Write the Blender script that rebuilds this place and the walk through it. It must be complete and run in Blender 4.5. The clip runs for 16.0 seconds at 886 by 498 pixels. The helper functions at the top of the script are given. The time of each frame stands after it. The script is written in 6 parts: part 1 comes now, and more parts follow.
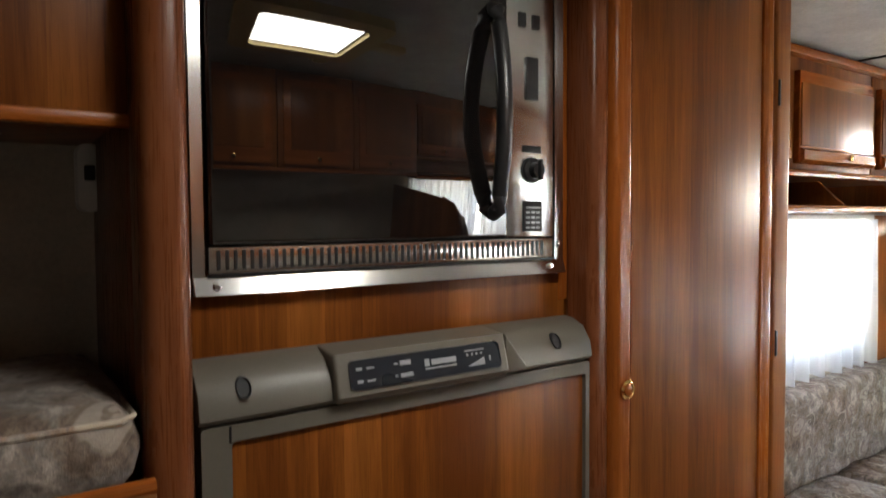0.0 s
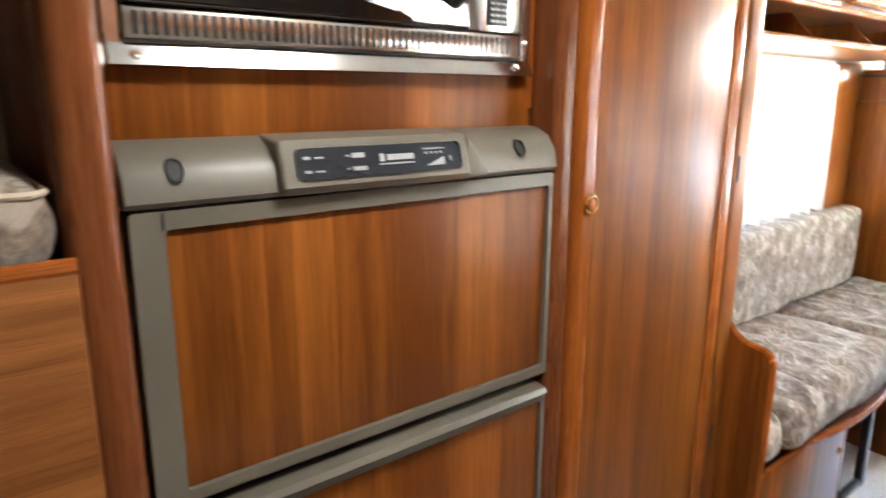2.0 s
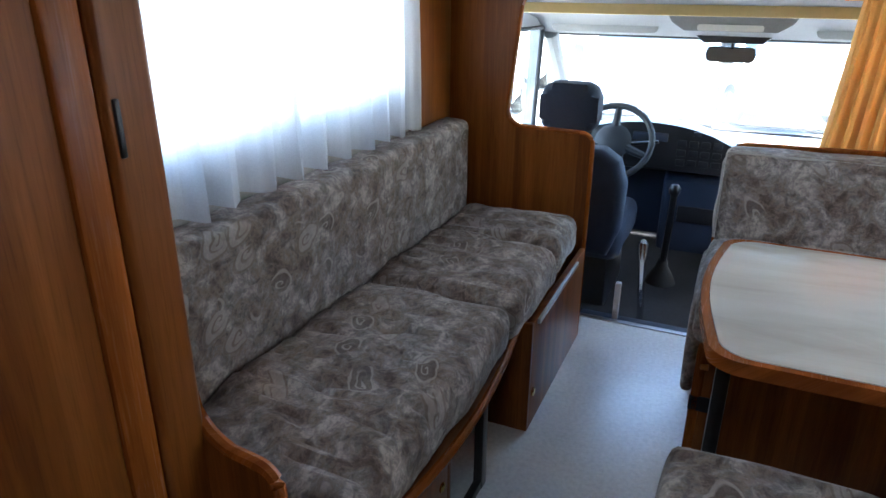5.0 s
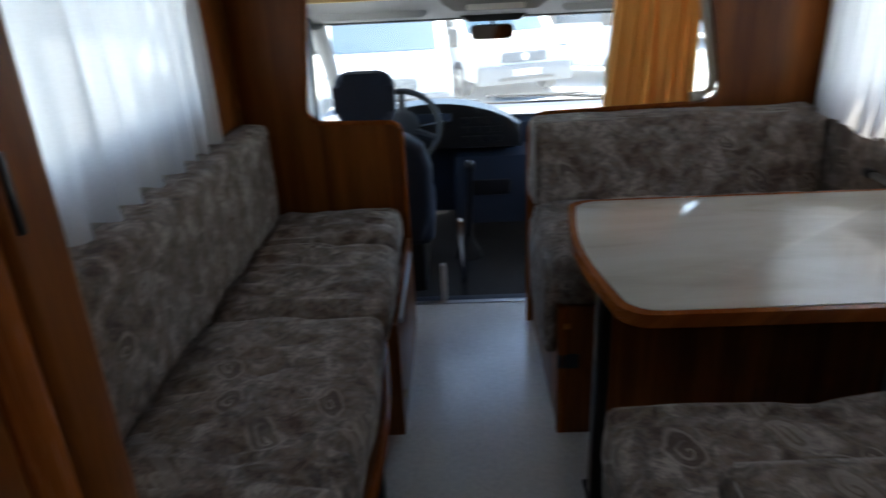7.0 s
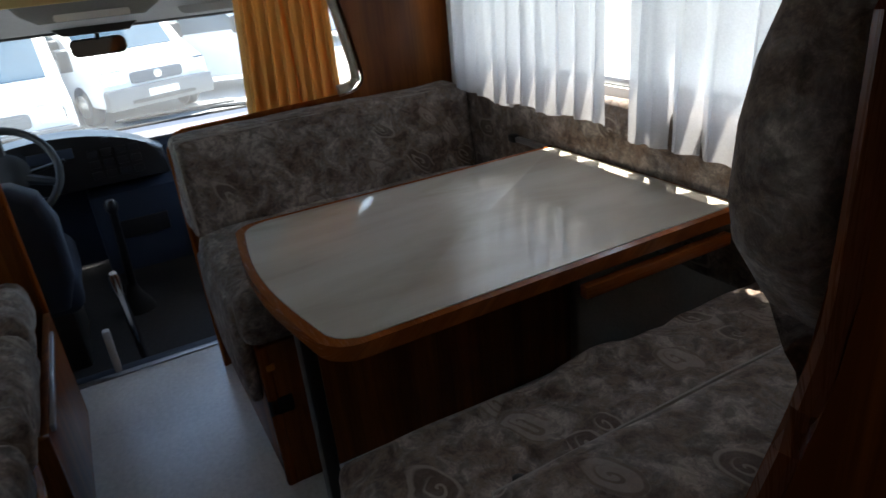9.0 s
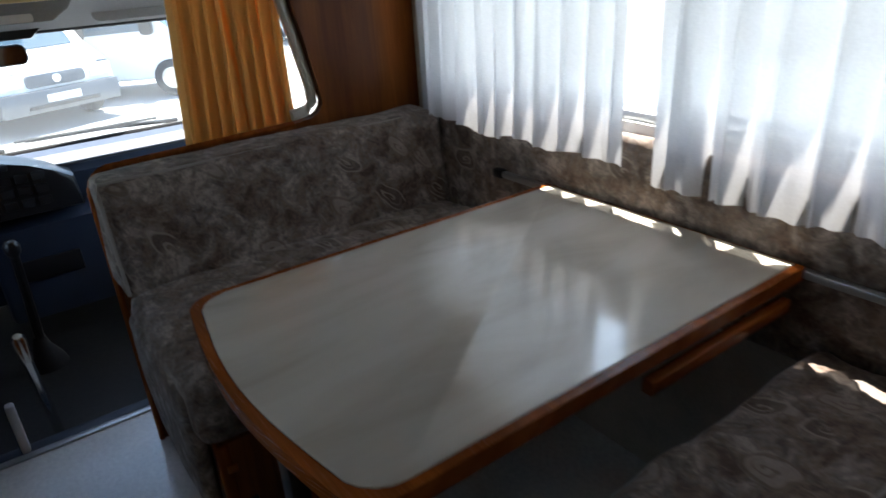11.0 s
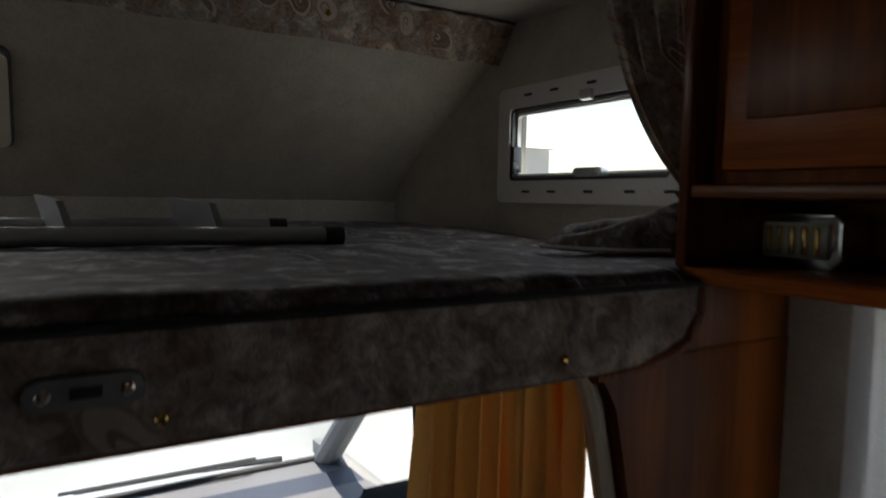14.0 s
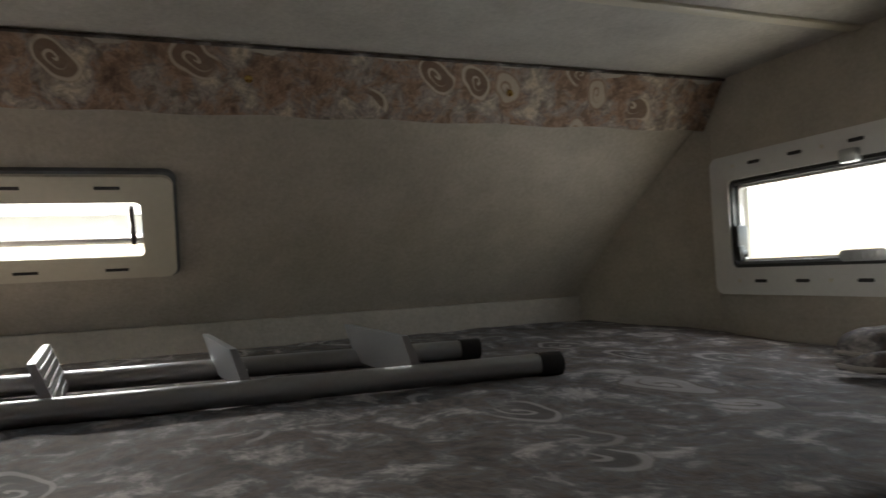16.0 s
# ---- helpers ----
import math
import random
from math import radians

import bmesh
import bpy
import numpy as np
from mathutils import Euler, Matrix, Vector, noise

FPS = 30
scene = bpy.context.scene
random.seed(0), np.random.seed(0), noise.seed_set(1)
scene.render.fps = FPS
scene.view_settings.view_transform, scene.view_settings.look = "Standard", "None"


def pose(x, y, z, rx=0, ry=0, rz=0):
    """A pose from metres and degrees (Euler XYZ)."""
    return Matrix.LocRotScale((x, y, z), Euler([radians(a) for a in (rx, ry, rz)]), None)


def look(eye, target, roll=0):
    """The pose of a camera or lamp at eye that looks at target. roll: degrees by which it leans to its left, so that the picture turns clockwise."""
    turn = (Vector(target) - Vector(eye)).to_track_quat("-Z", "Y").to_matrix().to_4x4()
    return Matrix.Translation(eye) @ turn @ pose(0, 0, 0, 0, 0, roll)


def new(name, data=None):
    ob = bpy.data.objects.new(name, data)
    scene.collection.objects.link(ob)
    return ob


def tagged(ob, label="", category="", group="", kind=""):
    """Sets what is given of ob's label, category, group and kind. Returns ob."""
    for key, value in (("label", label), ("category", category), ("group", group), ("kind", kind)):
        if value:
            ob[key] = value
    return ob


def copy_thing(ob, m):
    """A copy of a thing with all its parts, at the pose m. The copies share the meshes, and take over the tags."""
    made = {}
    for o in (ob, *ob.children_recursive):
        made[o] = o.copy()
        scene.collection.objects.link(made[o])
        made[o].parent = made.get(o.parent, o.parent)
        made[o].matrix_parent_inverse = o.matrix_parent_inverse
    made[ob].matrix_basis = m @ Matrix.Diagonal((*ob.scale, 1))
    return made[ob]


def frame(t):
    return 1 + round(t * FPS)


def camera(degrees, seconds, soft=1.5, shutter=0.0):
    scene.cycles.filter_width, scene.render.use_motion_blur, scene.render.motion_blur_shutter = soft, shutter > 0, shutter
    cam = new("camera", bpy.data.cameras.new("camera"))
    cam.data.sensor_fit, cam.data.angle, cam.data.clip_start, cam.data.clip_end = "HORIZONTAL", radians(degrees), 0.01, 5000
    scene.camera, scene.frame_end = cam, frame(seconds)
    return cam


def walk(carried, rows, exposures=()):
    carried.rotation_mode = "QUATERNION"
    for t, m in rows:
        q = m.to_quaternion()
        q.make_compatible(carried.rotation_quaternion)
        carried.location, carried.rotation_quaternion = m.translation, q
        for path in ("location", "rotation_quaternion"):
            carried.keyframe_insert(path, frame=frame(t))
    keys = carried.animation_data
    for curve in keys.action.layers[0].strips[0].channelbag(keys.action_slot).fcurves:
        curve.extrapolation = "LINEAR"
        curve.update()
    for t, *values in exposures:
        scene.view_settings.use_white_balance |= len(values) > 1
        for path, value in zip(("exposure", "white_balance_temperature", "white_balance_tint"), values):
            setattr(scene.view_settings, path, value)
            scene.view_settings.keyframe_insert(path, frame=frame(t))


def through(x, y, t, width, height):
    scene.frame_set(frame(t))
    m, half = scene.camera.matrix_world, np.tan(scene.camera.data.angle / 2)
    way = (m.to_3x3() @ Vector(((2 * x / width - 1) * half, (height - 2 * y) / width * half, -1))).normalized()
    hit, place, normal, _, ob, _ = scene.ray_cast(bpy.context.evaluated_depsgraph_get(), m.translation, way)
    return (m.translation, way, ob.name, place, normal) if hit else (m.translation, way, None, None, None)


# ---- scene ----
cam = camera(67.5, 16.0, shutter=0.5)

PATH = [
    (0, (-0.099, -0.283, 1.411), (1.038, 1.359, 1.326), -0.4),
    (0.5, (-0.103, -0.282, 1.335), (1.034, 1.359, 1.213), 0.6),
    (1, (-0.099, -0.254, 1.259), (1.025, 1.39, 1.075), 0.9),
    (1.5, (-0.09, -0.249, 1.207), (1.043, 1.38, 0.954), 0.9),
    (2, (-0.065, -0.221, 1.283), (1.157, 1.297, 0.83), 0.2),
    (2.5, (0.087, -0.163, 1.294), (1.543, 1.123, 0.819), -0.3),
    (3, (0.351, -0.124, 1.28), (1.908, 1.017, 0.755), 1.4),
    (3.5, (0.568, -0.078, 1.262), (2.208, 0.885, 0.646), 1.4),
    (4, (0.739, -0.039, 1.265), (2.47, 0.725, 0.615), 0.7),
    (4.2, (0.803, -0.037, 1.264), (2.528, 0.699, 0.572), 0.7),
    (6.3, (0.983, 0.086, 1.244), (2.671, 0.844, 0.484), 0.3),
    (6.5, (0.977, 0.124, 1.247), (2.736, 0.718, 0.503), -1.6),
    (7, (0.982, 0.229, 1.247), (2.828, 0.289, 0.48), -2.8),
    (7.5, (1.021, 0.235, 1.238), (2.853, -0.089, 0.505), -2.0),
    (8, (1.066, 0.214, 1.222), (2.851, -0.314, 0.491), -2.6),
    (8.5, (1.13, 0.189, 1.203), (2.835, -0.513, 0.427), -3.8),
    (8.7, (1.156, 0.178, 1.2), (2.827, -0.577, 0.401), -4.8),
    (10.8, (1.443, 0.129, 1.211), (2.954, -0.882, 0.378), -4.6),
    (11, (1.506, 0.158, 1.221), (3.012, -0.868, 0.399), -3.9),
    (11.5, (1.648, 0.177, 1.261), (3.25, -0.712, 0.458), -5.4),
    (12, (1.837, 0.155, 1.288), (3.483, -0.697, 0.536), -3.1),
    (12.5, (1.983, 0.093, 1.304), (3.777, -0.551, 0.698), -0.6),
    (13, (2.177, 0.078, 1.359), (3.96, -0.695, 0.885), 2.5),
    (13.5, (2.422, 0.104, 1.435), (4.169, -0.829, 1.153), 1.6),
    (14, (2.609, 0.092, 1.477), (4.309, -0.95, 1.327), 1.1),
    (14.5, (2.791, 0.016, 1.521), (4.571, -0.895, 1.544), -0.8),
    (15, (2.894, 0.007, 1.547), (4.664, -0.924, 1.602), -1.8),
    (15.5, (2.876, 0.076, 1.552), (4.684, -0.777, 1.607), -2.8),
    (16, (2.909, 0.11, 1.551), (4.777, -0.602, 1.618), -2.9),
]
EXPOSURES = [(0.0, 5.15, 7300, 10), (0.5, 5.55, 7400, 10), (1.5, 6.25, 7500, 10), (2.3, 6.55, 7200, 10), (3.0, 5.7, 7000, 10), (4.2, 4.65, 5900, 9), (6.3, 3.05, 6350, 9), (7.0, 2.65, 6500, 9), (8.7, 2.15, 6750, 10), (10.8, 2.25, 6500, 10), (12.0, 1.95, 6700, 10), (13.0, 1.55, 6700, 11), (13.5, 1.15, 6900, 12), (14.0, 0.85, 7100, 13), (14.5, 1.6, 7400, 13), (15.0, 1.85, 7500, 12), (16.0, 2.05, 7500, 12)]
walk(cam, [(t, look(eye, target, roll)) for t, eye, target, roll in PATH], EXPOSURES)

# ---------------------------------------------------------------- world and light
world = bpy.data.worlds.new("sky")
scene.world = world
world.use_nodes = True
_wn = world.node_tree
_bg = _wn.nodes["Background"]
_sky = _wn.nodes.new("ShaderNodeTexSky")
_sky.sky_type = "NISHITA"
_sky.sun_disc = False
_sky.sun_elevation = radians(71)
_sky.sun_rotation = radians(128)
_wn.links.new(_sky.outputs[0], _bg.inputs[0])
_bg.inputs[1].default_value = 0.15

sun_data = bpy.data.lights.new("sun", "SUN")
sun_data.energy, sun_data.angle, sun_data.color = 5.0, radians(0.5), (1.0, 0.95, 0.87)
sun_lamp = new("sun", sun_data)
sun_lamp.matrix_world = look((0, 0, 0), (-0.25, 0.22, -0.95))


def window_light(name, x, y, z, target, w, h, watts, colour=(0.93, 0.97, 1.0)):
    """Sky light that comes in through an opening."""
    d = bpy.data.lights.new(name, "AREA")
    d.shape, d.size, d.size_y, d.energy, d.color = "RECTANGLE", w, h, watts, colour
    ob = new(name, d)
    ob.matrix_world = look((x, y, z), target)
    return ob


window_light("sky_light_lounge", 2.35, 1.03, 1.15, (2.35, 0, 0.95), 0.9, 0.46, 0.32)
window_light("sky_light_dinette", 2.40, -1.02, 1.10, (2.40, 0, 1.0), 1.36, 0.46, 0.82, (1.0, 0.98, 0.95))
window_light("sky_light_hatch", 0.48, -0.10, 1.914, (0.48, -0.10, 0), 0.36, 0.32, 0.28)
window_light("sky_light_cab_left", 3.86, 0.955, 0.85, (3.6, 0, 0.25), 0.75, 0.40, 0.22)
window_light("sky_light_cab_right", 3.86, -0.835, 0.85, (3.6, 0.3, 0.2), 0.75, 0.40, 0.22)
window_light("sky_light_alcove", 3.75, -1.02, 1.61, (3.72, -0.5, 1.30), 0.46, 0.16, 0.30, (0.86, 0.94, 1.0))
window_light("sky_light_alcove_front", 4.33, 0.46, 1.70, (3.6, 0.45, 1.90), 0.5, 0.10, 1.9)

# ---------------------------------------------------------------- node helpers


def material(name):
    m = bpy.data.materials.new(name)
    m.use_nodes = True
    nt = m.node_tree
    return m, nt, nt.nodes["Principled BSDF"]


def node(nt, kind, **sets):
    n = nt.nodes.new(kind)
    for k, v in sets.items():
        if k == "op":
            n.operation = v
        elif k == "blend":
            n.data_type = "RGBA"
            n.blend_type = v
        elif k == "noise_dims":
            n.noise_dimensions = v
    return n


def math_node(nt, op, a, b=None):
    n = node(nt, "ShaderNodeMath", op=op)
    for i, v in enumerate((a, b)):
        if v is None:
            continue
        if isinstance(v, (int, float)):
            n.inputs[i].default_value = v
        else:
            nt.links.new(v, n.inputs[i])
    return n.outputs[0]


def mix(nt, fac, a, b, blend="MIX"):
    n = node(nt, "ShaderNodeMix", blend=blend)
    for sock, v in ((n.inputs[0], fac), (n.inputs[6], a), (n.inputs[7], b)):
        if isinstance(v, (int, float)):
            sock.default_value = v
        elif isinstance(v, tuple):
            sock.default_value = (*v, 1)
        else:
            nt.links.new(v, sock)
    return n.outputs[2]


def noise_tex(nt, vec, scale, detail=3, rough=0.5, distort=0.0):
    n = node(nt, "ShaderNodeTexNoise")
    n.inputs["Scale"].default_value = scale
    n.inputs["Detail"].default_value = detail
    n.inputs["Roughness"].default_value = rough
    n.inputs["Distortion"].default_value = distort
    if vec is not None:
        nt.links.new(vec, n.inputs["Vector"])
    return n


def ramp(nt, fac, stops):
    n = node(nt, "ShaderNodeValToRGB")
    e = n.color_ramp.elements
    while len(e) < len(stops):
        e.new(0.5)
    for el, (p, c) in zip(e, stops):
        el.position = p
        el.color = (*c, 1) if len(c) == 3 else c
    nt.links.new(fac, n.inputs[0])
    return n.outputs[0]


def bump(nt, bsdf, height, strength, dist):
    n = node(nt, "ShaderNodeBump")
    n.inputs["Strength"].default_value = strength
    n.inputs["Distance"].default_value = dist
    nt.links.new(height, n.inputs["Height"])
    nt.links.new(n.outputs[0], bsdf.inputs["Normal"])


def position(nt):
    return node(nt, "ShaderNodeNewGeometry").outputs["Position"]


def split(nt, vec):
    n = node(nt, "ShaderNodeSeparateXYZ")
    nt.links.new(vec, n.inputs[0])
    return n.outputs


def combine(nt, x, y, z):
    n = node(nt, "ShaderNodeCombineXYZ")
    for s, v in zip(n.inputs, (x, y, z)):
        if isinstance(v, (int, float)):
            s.default_value = v
        else:
            nt.links.new(v, s)
    return n.outputs[0]


# ---------------------------------------------------------------- materials


def plain(name, colour, rough=0.5, metal=0.0, grain=60.0, vary=0.12, relief=0.0):
    m, nt, b = material(name)
    pos = position(nt)
    n = noise_tex(nt, pos, grain, 4)
    big = noise_tex(nt, pos, 5.0, 3)
    dark = tuple(c * (1 - vary) for c in colour)
    lite = tuple(min(1, c * (1 + vary)) for c in colour)
    f = math_node(nt, "MULTIPLY", math_node(nt, "ADD", n.outputs[0], big.outputs[0]), 0.5)
    c = ramp(nt, f, [(0.32, dark), (0.68, lite)])
    nt.links.new(c, b.inputs["Base Color"])
    r = math_node(nt, "ADD", math_node(nt, "MULTIPLY", big.outputs[0], 0.16), rough - 0.08)
    nt.links.new(r, b.inputs["Roughness"])
    b.inputs["Metallic"].default_value = metal
    if relief:
        bump(nt, b, n.outputs[0], relief, 0.002)
    return m


def wood(name, along="z", tones=((0.115, 0.030, 0.0055), (0.205, 0.060, 0.0105), (0.30, 0.100, 0.020)), rough=0.34, band=9.0, figure=0.75):
    """Walnut-toned laminate: joined strips of different tone with a fine grain along one axis."""
    m, nt, b = material(name)
    s = split(nt, position(nt))
    if along == "z":
        u, v = math_node(nt, "ADD", s[0], math_node(nt, "MULTIPLY", s[1], 1.13)), s[2]
    elif along == "x":
        u, v = math_node(nt, "ADD", s[2], math_node(nt, "MULTIPLY", s[1], 0.9)), s[0]
    else:
        u, v = math_node(nt, "ADD", s[2], math_node(nt, "MULTIPLY", s[0], 0.9)), s[1]
    strip = noise_tex(nt, combine(nt, math_node(nt, "MULTIPLY", u, band), 0.0, math_node(nt, "MULTIPLY", v, 0.12)), 1.0, 2.0, 0.7)
    wav = noise_tex(nt, combine(nt, math_node(nt, "MULTIPLY", u, 60.0), 0.3, math_node(nt, "MULTIPLY", v, 3.2)), 1.0, 4.0, 0.6, 0.9)
    fine = noise_tex(nt, combine(nt, math_node(nt, "MULTIPLY", u, 520.0), 0.7, math_node(nt, "MULTIPLY", v, 14.0)), 1.0, 3.0, 0.6)
    leaf = node(nt, "ShaderNodeTexWhiteNoise", noise_dims="1D")
    nt.links.new(math_node(nt, "FLOOR", math_node(nt, "ADD", math_node(nt, "MULTIPLY", u, band * 2.1), math_node(nt, "MULTIPLY", strip.outputs[0], 1.5))), leaf.inputs["W"])
    f = math_node(nt, "ADD", math_node(nt, "MULTIPLY", strip.outputs[0], 0.50), math_node(nt, "MULTIPLY", wav.outputs[0], 0.38 * figure))
    f = math_node(nt, "ADD", f, math_node(nt, "MULTIPLY", leaf.outputs[0], 0.12))
    c = ramp(nt, f, [(0.36, tones[0]), (0.49, tones[1]), (0.62, tones[2])])
    pore = ramp(nt, fine.outputs[0], [(0.34, (0.66, 0.62, 0.58)), (0.48, (1.0, 1.0, 1.0))])
    c = mix(nt, 0.6, c, pore, "MULTIPLY")
    nt.links.new(c, b.inputs["Base Color"])
    r = math_node(nt, "ADD", math_node(nt, "MULTIPLY", fine.outputs[0], 0.12), rough - 0.04)
    nt.links.new(r, b.inputs["Roughness"])
    b.inputs["Specular IOR Level"].default_value = 0.17
    bump(nt, b, fine.outputs[0], 0.06, 0.001)
    return m


def upholstery(name, tones, cell=8.5, swirl=0.68):
    """Velour with a marbled ground and scattered curled motifs."""
    m, nt, b = material(name)
    pos = position(nt)
    s0 = noise_tex(nt, pos, 16.0, 6, 0.68, 0.4)
    s1 = noise_tex(nt, pos, 34.0, 5, 0.66, 0.7)
    base = ramp(nt, s0.outputs[0], [(0.36, tones[0]), (0.45, tones[1]), (0.53, tones[2]), (0.63, tones[3])])
    veins = ramp(nt, s1.outputs[0], [(0.36, (0.55, 0.53, 0.53)), (0.46, (1, 1, 1)), (0.53, (1.4, 1.36, 1.32)), (0.6, (0.88, 0.88, 0.9))])
    c = mix(nt, 0.8, base, veins, "MULTIPLY")
    scrawl = noise_tex(nt, pos, 52.0, 2.0, 0.5, 2.6)
    c = mix(nt, 0.55, c, ramp(nt, scrawl.outputs[0], [(0.44, (0.86, 0.86, 0.87)), (0.485, (1.0, 1.0, 1.0)), (0.50, (1.5, 1.47, 1.44)), (0.515, (1.0, 1.0, 1.0))]), "MULTIPLY")
    # curled motifs
    vor = node(nt, "ShaderNodeTexVoronoi")
    vor.inputs["Scale"].default_value = cell
    vor.inputs["Randomness"].default_value = 0.85
    warp = noise_tex(nt, pos, 9.0, 2)
    wv = node(nt, "ShaderNodeVectorMath", op="MULTIPLY_ADD")
    wv.inputs[1].default_value = (0.05, 0.05, 0.05)
    nt.links.new(warp.outputs["Color"], wv.inputs[0])
    nt.links.new(pos, wv.inputs[2])
    nt.links.new(wv.outputs[0], vor.inputs["Vector"])
    loc = node(nt, "ShaderNodeVectorMath", op="MULTIPLY_ADD")
    loc.inputs[1].default_value = (cell, cell, cell)
    nt.links.new(wv.outputs[0], loc.inputs[0])
    neg = node(nt, "ShaderNodeVectorMath", op="SCALE")
    neg.inputs["Scale"].default_value = -cell
    nt.links.new(vor.outputs["Position"], neg.inputs[0])
    nt.links.new(neg.outputs[0], loc.inputs[2])
    q = split(nt, loc.outputs[0])
    a = math_node(nt, "SUBTRACT", q[0], math_node(nt, "MULTIPLY", math_node(nt, "ADD", q[1], q[2]), 0.5))
    bb = math_node(nt, "MULTIPLY", math_node(nt, "SUBTRACT", q[1], q[2]), 0.866)
    # almond outline with a dark inside and a short curl at its heart
    b2 = math_node(nt, "MULTIPLY", bb, 1.55)
    d2 = math_node(nt, "SQRT", math_node(nt, "ADD", math_node(nt, "MULTIPLY", a, a), math_node(nt, "MULTIPLY", b2, b2)))
    ang = math_node(nt, "ARCTAN2", b2, a)
    ph = math_node(nt, "ADD", math_node(nt, "MULTIPLY", d2, 34.0), ang)
    curl = math_node(nt, "MULTIPLY", ramp(nt, math_node(nt, "SINE", ph), [(0.25, (0, 0, 0)), (0.75, (1, 1, 1))]), ramp(nt, d2, [(0.17, (1, 1, 1)), (0.23, (0, 0, 0))]))
    rim = ramp(nt, d2, [(0.33, (0, 0, 0)), (0.36, (1, 1, 1)), (0.41, (1, 1, 1)), (0.44, (0, 0, 0))])
    line = math_node(nt, "MAXIMUM", curl, rim)
    near = math_node(nt, "MULTIPLY", ramp(nt, d2, [(0.41, (1, 1, 1)), (0.45, (0, 0, 0))]), ramp(nt, vor.outputs["Distance"], [(0.42, (1, 1, 1)), (0.52, (0, 0, 0))]))
    pick = split(nt, vor.outputs["Color"])
    on = ramp(nt, pick[0], [(0.44, (0, 0, 0)), (0.46, (1, 1, 1))])
    g = mix(nt, 1.0, near, on, "MULTIPLY")
    dark, pale = tuple(x * 0.95 for x in tones[0]), tuple(min(1, x * 1.1) for x in tones[3])
    flip = ramp(nt, pick[1], [(0.58, (0, 0, 0)), (0.60, (1, 1, 1))])
    inner = mix(nt, line, mix(nt, flip, dark, tones[3]), mix(nt, flip, pale, tones[1]))
    gs = math_node(nt, "MULTIPLY", g, swirl)
    c = mix(nt, gs, c, inner)
    nt.links.new(c, b.inputs["Base Color"])
    b.inputs["Roughness"].default_value = 0.85
    b.inputs["Sheen Weight"].default_value = 0.18
    b.inputs["Sheen Roughness"].default_value = 0.45
    b.inputs["Specular IOR Level"].default_value = 0.2
    weave = noise_tex(nt, pos, 420.0, 2)
    crease = noise_tex(nt, pos, 11.0, 3, 0.5, 0.8)
    h = math_node(nt, "ADD", math_node(nt, "MULTIPLY", weave.outputs[0], 0.12), math_node(nt, "MULTIPLY", crease.outputs[0], 1.0))
    bump(nt, b, h, 0.45, 0.012)
    return m


def cloth(name, colour, through, clear=0.0, stripes=None):
    """Thin curtain cloth that lets light pass."""
    m, nt, b = material(name)
    pos = position(nt)
    s = split(nt, pos)
    weave = noise_tex(nt, pos, 260.0, 2)
    c = ramp(nt, weave.outputs[0], [(0.3, tuple(x * 0.9 for x in colour)), (0.7, colour)])
    if stripes:
        w = noise_tex(nt, combine(nt, 0.0, math_node(nt, "MULTIPLY", s[1], 26.0), 0.0), 1.0, 1.5, 0.6)
        sel = ramp(nt, w.outputs[0], [(0.58, (0, 0, 0)), (0.62, (1, 1, 1))])
        c = mix(nt, sel, c, stripes)
    nt.links.new(c, b.inputs["Base Color"])
    b.inputs["Roughness"].default_value = 0.9
    tr = node(nt, "ShaderNodeBsdfTranslucent")
    nt.links.new(c, tr.inputs[0])
    mx = node(nt, "ShaderNodeMixShader")
    mx.inputs[0].default_value = through
    nt.links.new(b.outputs[0], mx.inputs[1])
    nt.links.new(tr.outputs[0], mx.inputs[2])
    out = nt.nodes["Material Output"]
    last = mx
    if clear:
        tp = node(nt, "ShaderNodeBsdfTransparent")
        m2 = node(nt, "ShaderNodeMixShader")
        m2.inputs[0].default_value = clear
        nt.links.new(mx.outputs[0], m2.inputs[1])
        nt.links.new(tp.outputs[0], m2.inputs[2])
        last = m2
    nt.links.new(last.outputs[0], out.inputs[0])
    return m


def glass(name, tint=(0.95, 0.98, 0.97), gloss=0.05):
    m, nt, b = material(name)
    gl = node(nt, "ShaderNodeBsdfGlossy")
    gl.inputs["Roughness"].default_value = 0.02
    tp = node(nt, "ShaderNodeBsdfTransparent")
    tp.inputs[0].default_value = (*tint, 1)
    mx = node(nt, "ShaderNodeMixShader")
    mx.inputs[0].default_value = gloss
    nt.links.new(tp.outputs[0], mx.inputs[1])
    nt.links.new(gl.outputs[0], mx.inputs[2])
    nt.links.new(mx.outputs[0], nt.nodes["Material Output"].inputs[0])
    return m


def lining(name, colour):
    """Wall and ceiling lining with a small leathery relief."""
    m, nt, b = material(name)
    pos = position(nt)
    n = noise_tex(nt, pos, 130.0, 3, 0.6)
    big = noise_tex(nt, pos, 11.0, 5, 0.65)
    f = math_node(nt, "ADD", math_node(nt, "MULTIPLY", n.outputs[0], 0.45), math_node(nt, "MULTIPLY", big.outputs[0], 0.55))
    c = ramp(nt, f, [(0.36, tuple(x * 0.74 for x in colour)), (0.64, colour)])
    nt.links.new(c, b.inputs["Base Color"])
    b.inputs["Roughness"].default_value = 0.75
    bump(nt, b, n.outputs[0], 0.35, 0.0025)
    return m


